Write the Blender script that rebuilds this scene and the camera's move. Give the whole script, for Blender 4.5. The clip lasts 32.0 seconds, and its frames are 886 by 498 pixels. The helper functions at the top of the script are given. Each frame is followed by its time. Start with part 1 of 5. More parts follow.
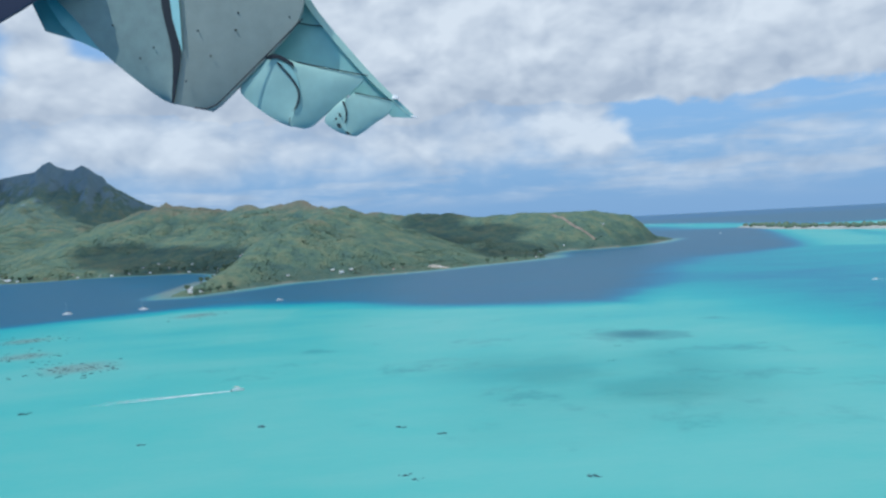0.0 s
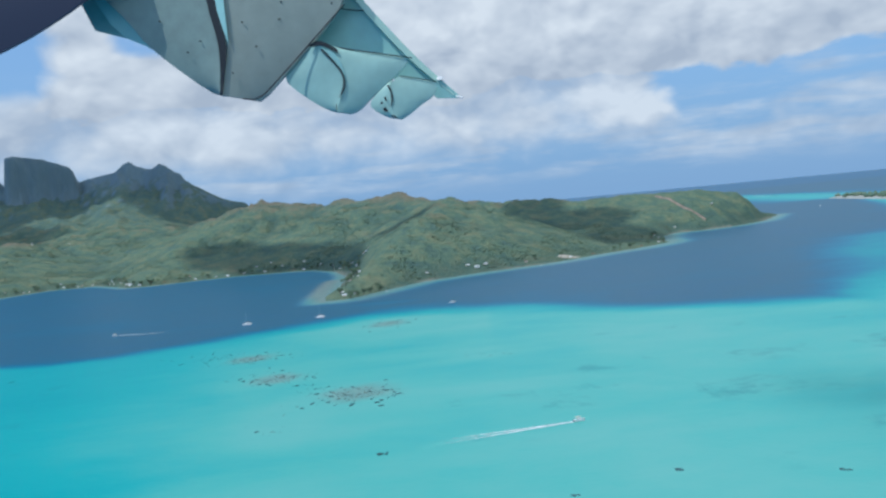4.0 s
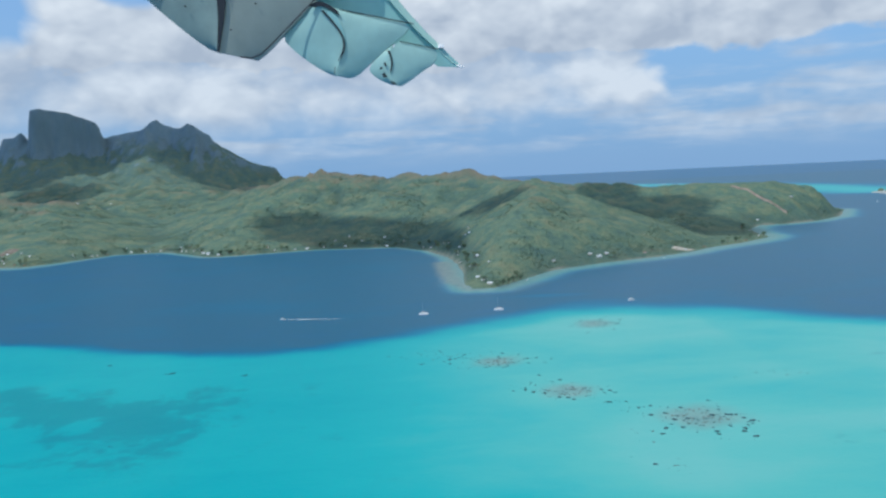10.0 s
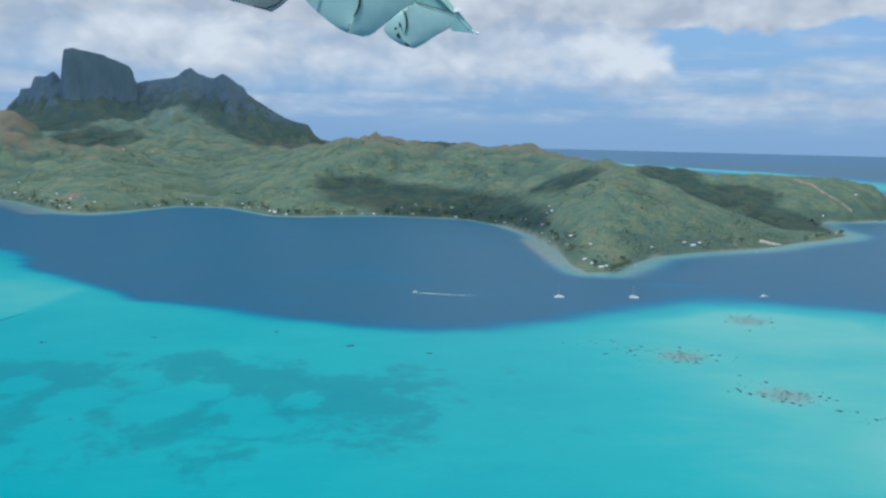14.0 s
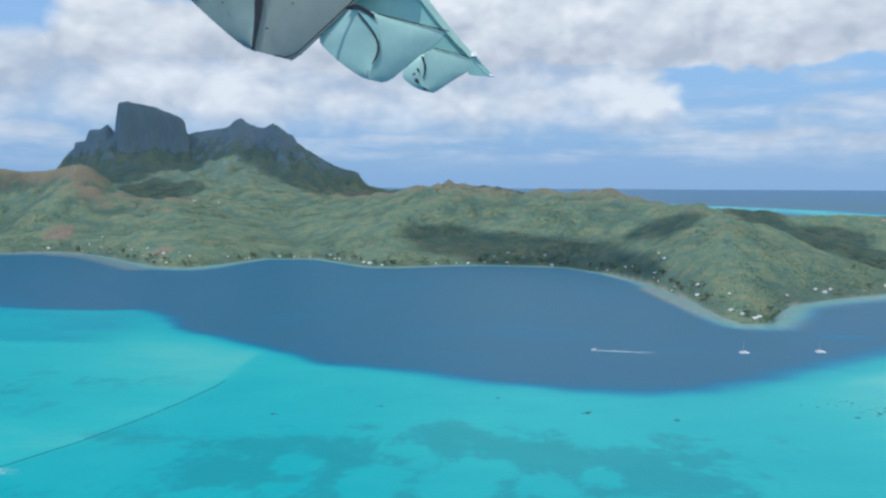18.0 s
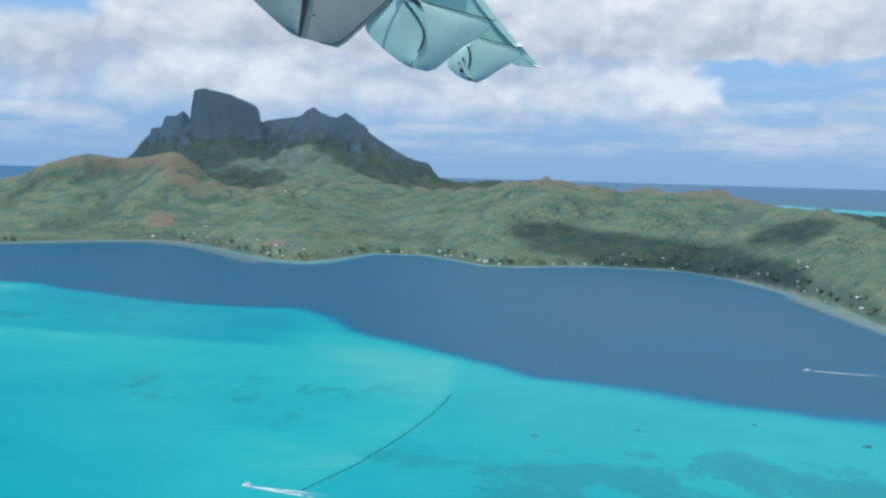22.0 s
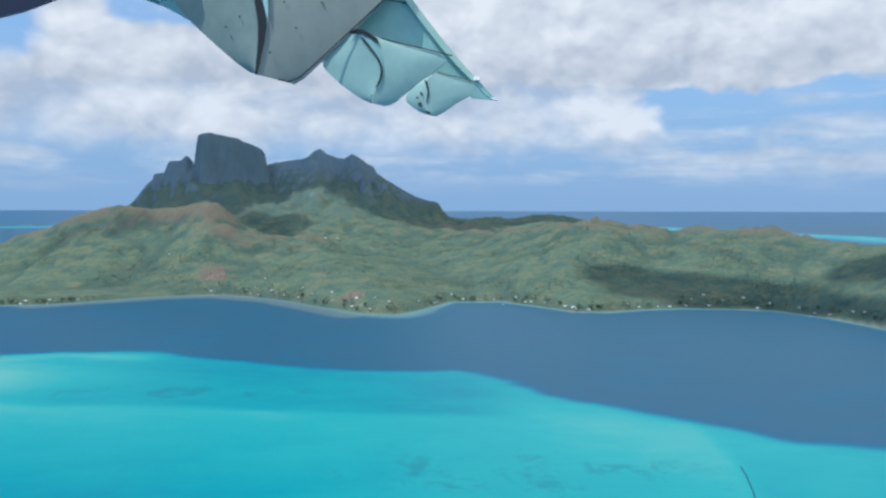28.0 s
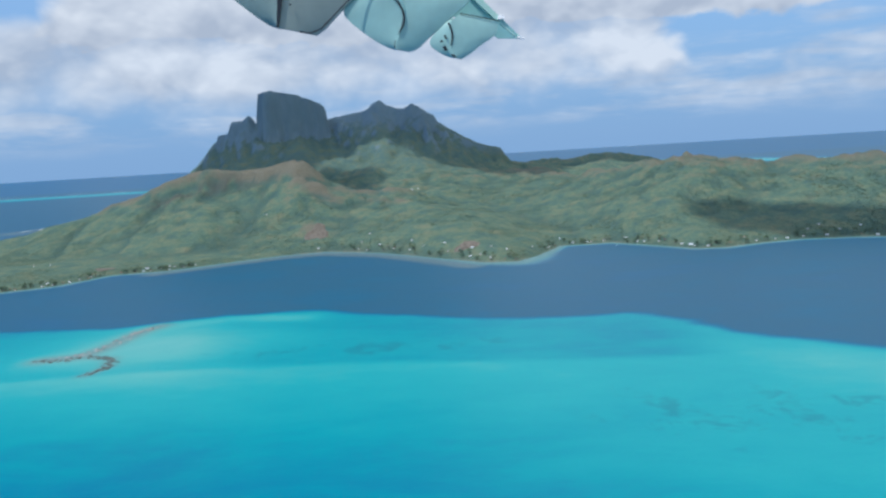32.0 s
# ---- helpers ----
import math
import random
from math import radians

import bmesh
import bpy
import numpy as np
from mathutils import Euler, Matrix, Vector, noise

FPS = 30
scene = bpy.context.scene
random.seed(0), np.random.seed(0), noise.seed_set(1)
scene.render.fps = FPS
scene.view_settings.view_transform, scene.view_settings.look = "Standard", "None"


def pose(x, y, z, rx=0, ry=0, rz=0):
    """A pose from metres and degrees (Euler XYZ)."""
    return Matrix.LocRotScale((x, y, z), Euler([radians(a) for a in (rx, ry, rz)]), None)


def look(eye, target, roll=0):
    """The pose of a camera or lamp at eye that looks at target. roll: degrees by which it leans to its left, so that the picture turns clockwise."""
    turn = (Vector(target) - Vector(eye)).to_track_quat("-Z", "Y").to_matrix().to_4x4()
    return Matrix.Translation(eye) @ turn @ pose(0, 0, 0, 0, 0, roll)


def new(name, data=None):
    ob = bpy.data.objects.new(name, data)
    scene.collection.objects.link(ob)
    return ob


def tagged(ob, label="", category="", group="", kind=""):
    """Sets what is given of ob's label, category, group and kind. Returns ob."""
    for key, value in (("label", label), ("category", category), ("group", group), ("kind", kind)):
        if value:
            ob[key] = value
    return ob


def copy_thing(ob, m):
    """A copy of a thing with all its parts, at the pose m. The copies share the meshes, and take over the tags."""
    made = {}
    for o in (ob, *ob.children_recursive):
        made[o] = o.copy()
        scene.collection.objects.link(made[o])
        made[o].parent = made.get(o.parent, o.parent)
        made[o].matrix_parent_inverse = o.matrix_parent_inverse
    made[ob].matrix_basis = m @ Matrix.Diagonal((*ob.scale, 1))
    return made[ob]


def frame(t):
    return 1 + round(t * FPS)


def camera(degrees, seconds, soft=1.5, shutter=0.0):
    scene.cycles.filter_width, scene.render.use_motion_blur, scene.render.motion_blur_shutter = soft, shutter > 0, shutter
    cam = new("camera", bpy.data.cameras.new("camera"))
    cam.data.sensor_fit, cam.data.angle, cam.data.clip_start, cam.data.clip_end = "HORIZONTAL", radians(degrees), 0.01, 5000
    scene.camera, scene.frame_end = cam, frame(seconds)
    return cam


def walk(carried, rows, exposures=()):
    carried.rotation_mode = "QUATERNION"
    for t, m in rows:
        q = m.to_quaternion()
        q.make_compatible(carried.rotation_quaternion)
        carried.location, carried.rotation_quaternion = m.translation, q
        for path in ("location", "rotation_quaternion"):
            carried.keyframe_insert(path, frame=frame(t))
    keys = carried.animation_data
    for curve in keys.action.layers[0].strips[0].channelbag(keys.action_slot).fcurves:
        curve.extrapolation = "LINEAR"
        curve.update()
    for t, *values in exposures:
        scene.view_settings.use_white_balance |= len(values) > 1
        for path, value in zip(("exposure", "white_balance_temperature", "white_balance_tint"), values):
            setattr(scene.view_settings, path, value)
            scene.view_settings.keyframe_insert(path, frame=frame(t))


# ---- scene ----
cam = camera(60.40, 32.0, soft=2.5)
PATH = [
    (0, (-0.00, 0.00, 22.25), (1.01, 99.94, 18.82), -2.98),
    (0.5, (-5.00, 0.35, 23.40), (-4.80, 100.29, 19.73), -3.47),
    (1, (-10.00, 0.71, 24.54), (-11.33, 100.64, 20.85), -4.11),
    (1.5, (-14.95, 1.12, 25.64), (-20.39, 100.91, 22.03), -4.65),
    (2, (-19.88, 1.59, 26.71), (-25.93, 101.37, 23.84), -3.92),
    (2.5, (-24.81, 2.12, 27.77), (-32.06, 101.78, 23.83), -4.09),
    (4.5, (-45.33, 5.25, 32.06), (-49.29, 104.90, 24.67), -6.04),
    (5, (-50.38, 6.06, 33.14), (-54.91, 105.42, 22.76), -7.11),
    (5.5, (-55.37, 6.85, 34.17), (-63.37, 105.76, 21.78), -8.74),
    (6, (-60.34, 7.60, 35.16), (-70.30, 106.01, 20.46), -8.82),
    (6.5, (-65.31, 8.29, 36.16), (-76.84, 106.38, 20.47), -8.56),
    (7, (-70.29, 8.92, 37.11), (-82.99, 106.91, 21.74), -8.62),
    (7.5, (-75.27, 9.47, 37.99), (-89.41, 107.23, 22.42), -8.15),
    (8, (-80.28, 9.95, 38.84), (-95.09, 107.57, 22.96), -6.19),
    (8.5, (-85.36, 10.38, 39.63), (-99.46, 108.22, 24.50), -4.45),
    (9, (-90.50, 10.78, 40.32), (-104.16, 108.85, 26.32), -4.97),
    (9.5, (-95.67, 11.20, 40.92), (-103.10, 110.30, 29.81), -3.39),
    (10, (-101.02, 11.70, 41.51), (-104.05, 111.17, 31.66), -2.65),
    (10.5, (-106.43, 12.20, 42.10), (-108.22, 111.76, 32.85), -1.63),
    (11, (-111.80, 12.63, 42.65), (-117.02, 112.13, 34.08), -1.73),
    (11.5, (-117.13, 13.02, 43.16), (-123.20, 112.49, 34.86), -1.08),
    (12, (-122.45, 13.36, 43.61), (-129.46, 112.72, 34.71), -0.31),
    (12.5, (-127.75, 13.62, 44.03), (-134.68, 112.77, 32.95), 0.21),
    (13, (-133.08, 13.83, 44.44), (-139.39, 112.73, 31.10), 0.82),
    (13.5, (-138.52, 14.03, 44.89), (-141.27, 112.94, 30.43), 2.29),
    (15.5, (-161.43, 14.77, 46.86), (-164.75, 113.82, 33.52), -1.90),
    (16, (-167.52, 15.26, 47.27), (-172.62, 114.01, 32.36), -1.14),
    (16.5, (-173.61, 15.82, 47.64), (-178.17, 114.81, 34.21), -1.63),
    (17, (-179.69, 16.44, 47.98), (-184.51, 115.76, 37.30), -1.78),
    (17.5, (-185.79, 17.10, 48.29), (-190.08, 116.59, 39.15), -0.61),
    (18, (-191.88, 17.79, 48.65), (-196.00, 117.31, 39.72), 0.32),
    (18.5, (-197.98, 18.50, 49.05), (-204.98, 117.79, 39.49), 0.54),
    (19, (-204.07, 19.19, 49.47), (-211.51, 118.44, 39.81), 0.03),
    (19.5, (-210.10, 19.86, 49.90), (-217.53, 119.25, 41.68), -0.12),
    (20, (-216.11, 20.55, 50.34), (-224.01, 119.99, 43.33), -0.48),
    (20.5, (-222.11, 21.25, 50.78), (-230.91, 120.67, 44.67), -0.33),
    (21, (-228.12, 21.97, 51.21), (-237.66, 121.32, 45.07), 0.59),
    (21.5, (-234.18, 22.70, 51.68), (-243.60, 121.87, 43.01), 1.67),
    (22, (-240.31, 23.40, 52.14), (-248.63, 122.52, 41.78), 1.63),
    (22.5, (-246.48, 24.07, 52.58), (-254.79, 123.13, 41.76), 0.66),
    (23, (-252.67, 24.67, 53.02), (-261.80, 123.52, 40.97), 0.17),
    (23.5, (-258.87, 25.21, 53.53), (-266.34, 124.53, 44.62), -1.33),
    (24, (-265.08, 25.67, 54.09), (-271.52, 125.17, 46.47), -1.00),
    (24.5, (-271.33, 26.05, 54.69), (-273.21, 125.68, 46.34), -0.21),
    (26.5, (-297.79, 26.03, 58.39), (-294.82, 125.51, 48.68), 1.40),
    (27, (-304.14, 25.62, 59.07), (-302.34, 125.19, 50.02), 0.05),
    (27.5, (-310.44, 25.13, 59.70), (-311.30, 124.77, 51.20), 0.16),
    (28, (-316.66, 24.53, 60.23), (-318.66, 124.32, 54.06), 0.12),
    (28.5, (-322.81, 23.80, 60.61), (-327.65, 123.55, 55.56), -0.60),
    (29, (-328.92, 22.99, 60.89), (-335.71, 122.63, 55.75), 0.44),
    (29.5, (-335.07, 22.25, 61.18), (-341.09, 121.89, 55.22), -1.02),
    (30, (-341.29, 21.62, 61.52), (-346.47, 121.11, 52.90), -0.81),
    (30.5, (-347.61, 21.12, 61.93), (-348.12, 120.68, 52.52), -0.40),
    (31, (-354.00, 20.75, 62.40), (-354.78, 120.23, 52.23), -1.65),
    (31.5, (-360.44, 20.45, 62.91), (-362.70, 119.79, 51.72), -2.86),
    (32, (-366.90, 20.18, 63.45), (-372.56, 119.14, 50.24), -3.43),
]
walk(cam, [(t, look(eye, target, roll)) for t, eye, target, roll in PATH], [(0.0, -0.11, 5700.0, 6.0), (6.0, -0.13, 5760.0, 6.0), (11.0, -0.10, 5800.0, 6.5), (13.5, -0.13, 5820.0, 7.0), (16.0, 0.02, 5970.0, 8.0), (24.0, 0.04, 5970.0, 9.0), (28.0, 0.02, 5900.0, 9.0), (32.0, -0.06, 5800.0, 9.0)])

# ---------------------------------------------------------------- light
SUN_DIR = Vector((-0.42, -0.34, 0.84)).normalized()     # towards the sun
sun = new("sun", bpy.data.lights.new("sun", "SUN"))
sun.data.energy, sun.data.angle, sun.data.color = 2.7, radians(0.6), (1.0, 0.96, 0.89)
sun.rotation_euler = SUN_DIR.to_track_quat("Z", "Y").to_euler()
sun.location = (0, 0, 600)

world = bpy.data.worlds.new("sky")
scene.world = world
world.use_nodes = True
wn, wl = world.node_tree.nodes, world.node_tree.links
wn.clear()


def wnode(kind, **sets):
    n = wn.new(kind)
    for k, v in sets.items():
        n.inputs[k].default_value = v
    return n


sky = wn.new("ShaderNodeTexSky")
sky.sky_type, sky.sun_disc = "NISHITA", False
sky.sun_elevation = math.asin(SUN_DIR.z)
sky.sun_rotation = math.atan2(SUN_DIR.x, SUN_DIR.y)
sky.altitude, sky.air_density, sky.dust_density, sky.ozone_density = 100, 1.0, 0.3, 3.0


def wmath(op, a, b=None, c=None, clamp=False):
    n = wn.new("ShaderNodeMath")
    n.operation, n.use_clamp = op, clamp
    for i, v in enumerate((a, b, c)):
        if v is None:
            continue
        if isinstance(v, (int, float)):
            n.inputs[i].default_value = v
        else:
            wl.new(v, n.inputs[i])
    return n.outputs[0]


def wrange(v, lo, hi, a=0.0, b=1.0):
    n = wn.new("ShaderNodeMapRange")
    n.interpolation_type = "SMOOTHSTEP"
    for i, q in enumerate((lo, hi, a, b)):
        n.inputs[i + 1].default_value = q
    wl.new(v, n.inputs[0])
    return n.outputs[0]


def wmix(fac, a, b):
    n = wn.new("ShaderNodeMix")
    n.data_type = "RGBA"
    for i, v in ((0, fac), (6, a), (7, b)):
        if isinstance(v, (int, float)):
            n.inputs[i].default_value = v
        elif isinstance(v, tuple):
            n.inputs[i].default_value = (*v, 1)
        else:
            wl.new(v, n.inputs[i])
    return n.outputs[2]


coord = wn.new("ShaderNodeTexCoord")
sep = wn.new("ShaderNodeSeparateXYZ")
wl.new(coord.outputs["Generated"], sep.inputs[0])
rise = wmath("ARCSINE", sep.outputs[2])                      # height over the horizon, radians
turn = wmath("ARCTAN2", sep.outputs[0], sep.outputs[1])      # to the right of straight ahead


def cloud_place(across, up, tall, seed=0.0):
    """Where the sky's noises are read: along the horizon and up, moved by across and up."""
    c = wn.new("ShaderNodeCombineXYZ")
    wl.new(wmath("ADD", turn, across), c.inputs[0])
    wl.new(wmath("MULTIPLY", wmath("ADD", rise, up), tall), c.inputs[1])
    c.inputs[2].default_value = seed
    return c.outputs[0]


def cloud_noise(scale, detail=7.0, tall=2.0, seed=0.0, across=0.0, up=0.0):
    n = wn.new("ShaderNodeTexNoise")
    n.inputs["Scale"].default_value, n.inputs["Detail"].default_value = scale, detail
    n.inputs["Roughness"].default_value, n.inputs["Distortion"].default_value = 0.55, 0.2
    wl.new(cloud_place(across, up, tall, seed), n.inputs["Vector"])
    return n.outputs[0]


def billows(across=0.0, up=0.0):
    """Heaped round billows in three sizes, about 0 to 1."""
    base = cloud_place(across, up, 1.5)
    wob = wn.new("ShaderNodeTexNoise")
    wob.inputs["Scale"].default_value, wob.inputs["Detail"].default_value = 9.0, 4.0
    wl.new(base, wob.inputs["Vector"])
    off = wn.new("ShaderNodeVectorMath")
    off.operation = "MULTIPLY_ADD"
    off.inputs[1].default_value = (0.075, 0.06, 0.0)
    wl.new(wob.outputs["Color"], off.inputs[0])
    wl.new(base, off.inputs[2])
    heap = 1.0
    for size, weight in ((6.5, 0.62), (15.0, 0.36), (34.0, 0.2), (70.0, 0.09)):
        v = wn.new("ShaderNodeTexVoronoi")
        v.voronoi_dimensions, v.feature = "2D", "SMOOTH_F1"
        v.inputs["Scale"].default_value, v.inputs["Smoothness"].default_value = size, 0.55
        wl.new(off.outputs[0], v.inputs["Vector"])
        heap = wmath("SUBTRACT", heap, wmath("MULTIPLY", v.outputs["Distance"], weight))
    return heap


# a heaped cumulus deck with grey bases, a lower bank behind the peaks that ends in a white head, blue gaps between
heap = billows()
heap_lit = billows(-0.010, 0.018)
soft = cloud_noise(4.2, 8.0, 1.6, 3.1)
fine = cloud_noise(16.0, 5.0, 1.8, 1.7)
base_line = wmath("ADD", wrange(turn, 0.10, 0.30, 0.138, 0.146), wmath("MULTIPLY", wmath("SUBTRACT", soft, 0.5), 0.12))
base_line = wmath("ADD", base_line, wmath("MULTIPLY", wmath("SUBTRACT", fine, 0.5), 0.035))
over = wmath("SUBTRACT", rise, base_line)
deck = wmath("MULTIPLY", wrange(over, -0.018, 0.016), wrange(turn, -0.58, -0.50))
hole = wmath("MULTIPLY", wmath("MULTIPLY", wrange(turn, -0.47, -0.40), wrange(turn, -0.22, -0.30)), wrange(rise, 0.196, 0.222))
hole = wmath("MAXIMUM", hole, wmath("MULTIPLY", wrange(turn, -0.44, -0.56), wrange(rise, 0.14, 0.17)))
deck = wmath("SUBTRACT", deck, wmath("MULTIPLY", hole, 0.75))
ends = wmath("ADD", turn, wmath("ADD", wmath("MULTIPLY", wmath("SUBTRACT", fine, 0.5), 0.05), wmath("MULTIPLY", wmath("SUBTRACT", heap, 0.5), -0.05)))
low = wmath("MULTIPLY", wmath("MULTIPLY", wrange(rise, 0.015, 0.112), wrange(rise, 0.19, 0.15)), wrange(ends, 0.275, 0.225))
wisps = wmath("MULTIPLY", wmath("MULTIPLY", wrange(rise, 0.045, 0.066), wrange(rise, 0.108, 0.088)), wmath("MULTIPLY", wrange(turn, 0.33, 0.38), 0.34))
shape = wmath("ADD", wmath("MULTIPLY", wmath("SUBTRACT", heap, 0.5), 0.55), wmath("MULTIPLY", wmath("SUBTRACT", soft, 0.5), 0.62))
shape = wmath("ADD", shape, wmath("MULTIPLY", wmath("SUBTRACT", fine, 0.5), 0.24))
thick = wrange(wmath("ADD", wmath("MULTIPLY", deck, 0.98), shape), 0.22, 0.66)
lower = wrange(wmath("ADD", wmath("MULTIPLY", low, 0.80), shape), 0.16, 0.90)
streak = cloud_noise(6.0, 6.0, 5.5, 8.2)
thin = wmath("MULTIPLY", wrange(streak, 0.40, 0.68), wmath("MULTIPLY", wrange(rise, 0.005, 0.05), wrange(rise, 0.2, 0.1)))
veil = wrange(wmath("ADD", wisps, wmath("MULTIPLY", shape, 0.6)), 0.22, 0.5)
cloudy = wmath("MAXIMUM", wmath("MULTIPLY", thick, 0.97), wmath("MULTIPLY", lower, 0.88))
cloudy = wmath("MAXIMUM", cloudy, wmath("MAXIMUM", wmath("MULTIPLY", thin, 0.65), wmath("MULTIPLY", veil, 0.6)))
lit = wmath("ADD", wmath("MULTIPLY", wmath("SUBTRACT", heap, heap_lit), 1.5), 0.52)
lit = wmath("ADD", lit, wmath("MULTIPLY", wmath("SUBTRACT", soft, 0.5), 0.85))
lit = wmath("ADD", lit, wmath("MULTIPLY", wmath("SUBTRACT", fine, 0.5), 0.25))
lit = wmath("ADD", lit, wmath("MULTIPLY", wrange(over, -0.03, 0.0), wrange(over, 0.0, 0.06, -0.30, 0.16)))
head = wmath("MULTIPLY", wmath("MULTIPLY", wrange(ends, 0.12, 0.20), wrange(ends, 0.27, 0.245)), wmath("MULTIPLY", wrange(rise, 0.085, 0.100), wrange(rise, 0.128, 0.115)))
lit = wmath("ADD", lit, wmath("MULTIPLY", head, 0.35), clamp=True)
white = wmix(lit, (0.42, 0.46, 0.525), (0.735, 0.745, 0.755))
scaled = wn.new("ShaderNodeVectorMath")
scaled.operation = "SCALE"
scaled.inputs["Scale"].default_value = 0.15
wl.new(sky.outputs[0], scaled.inputs[0])
air = wmix(wrange(rise, 0.42, 0.0, 0.1, 0.95), scaled.outputs[0], (0.205, 0.355, 0.570))
bg = wnode("ShaderNodeBackground", Strength=1.11)
wout = wn.new("ShaderNodeOutputWorld")
wl.new(wmix(cloudy, air, white), bg.inputs[0])
wl.new(bg.outputs[0], wout.inputs[0])


# ---------------------------------------------------------------- materials
def material(name):
    m = bpy.data.materials.new(name)
    m.use_nodes = True
    nt = m.node_tree
    return m, nt.nodes, nt.links, nt.nodes["Principled BSDF"]


def ramp(nodes, stops, smooth=False):
    n = nodes.new("ShaderNodeValToRGB")
    el = n.color_ramp.elements
    el[0].position, el[0].color = stops[0][0], (*stops[0][1], 1)
    el[1].position, el[1].color = stops[-1][0], (*stops[-1][1], 1)
    for p, c in stops[1:-1]:
        e = el.new(p)
        e.color = (*c, 1)
    if smooth:
        n.color_ramp.interpolation = "EASE"
    return n


def noise_node(nodes, links, scale, detail=4.0, rough=0.55, stretch=None, distortion=0.0):
    n = nodes.new("ShaderNodeTexNoise")
    n.inputs["Scale"].default_value, n.inputs["Detail"].default_value = scale, detail
    n.inputs["Roughness"].default_value, n.inputs["Distortion"].default_value = rough, distortion
    g = nodes.new("ShaderNodeNewGeometry")
    if stretch:
        v = nodes.new("ShaderNodeVectorMath")
        v.operation = "MULTIPLY"
        v.inputs[1].default_value = stretch
        links.new(g.outputs["Position"], v.inputs[0])
        links.new(v.outputs[0], n.inputs["Vector"])
    else:
        links.new(g.outputs["Position"], n.inputs["Vector"])
    return n


def maths(nodes, links, op, a, b=None, c=None, clamp=False):
    n = nodes.new("ShaderNodeMath")
    n.operation, n.use_clamp = op, clamp
    for i, v in enumerate((a, b, c)):
        if v is None:
            continue
        if isinstance(v, (int, float)):
            n.inputs[i].default_value = v
        else:
            links.new(v, n.inputs[i])
    return n.outputs[0]


def mix(nodes, links, fac, a, b, blend="MIX"):
    n = nodes.new("ShaderNodeMix")
    n.data_type, n.blend_type = "RGBA", blend
    for i, v in ((0, fac), (6, a), (7, b)):
        if isinstance(v, (int, float)):
            n.inputs[i].default_value = v
        elif isinstance(v, tuple):
            n.inputs[i].default_value = (*v, 1)
        else:
            links.new(v, n.inputs[i])
    return n.outputs[2]


def attribute(nodes, name):
    n = nodes.new("ShaderNodeAttribute")
    n.attribute_name = name
    return n.outputs["Fac"]


def smooth_range(nodes, links, value, lo, hi):
    n = nodes.new("ShaderNodeMapRange")
    n.interpolation_type = "SMOOTHSTEP"
    n.inputs[1].default_value, n.inputs[2].default_value = lo, hi
    links.new(value, n.inputs[0])
    return n.outputs[0]


def bump(nodes, links, bsdf, height, strength, distance):
    n = nodes.new("ShaderNodeBump")
    n.inputs["Strength"].default_value, n.inputs["Distance"].default_value = strength, distance
    links.new(height, n.inputs["Height"])
    links.new(n.outputs[0], bsdf.inputs["Normal"])


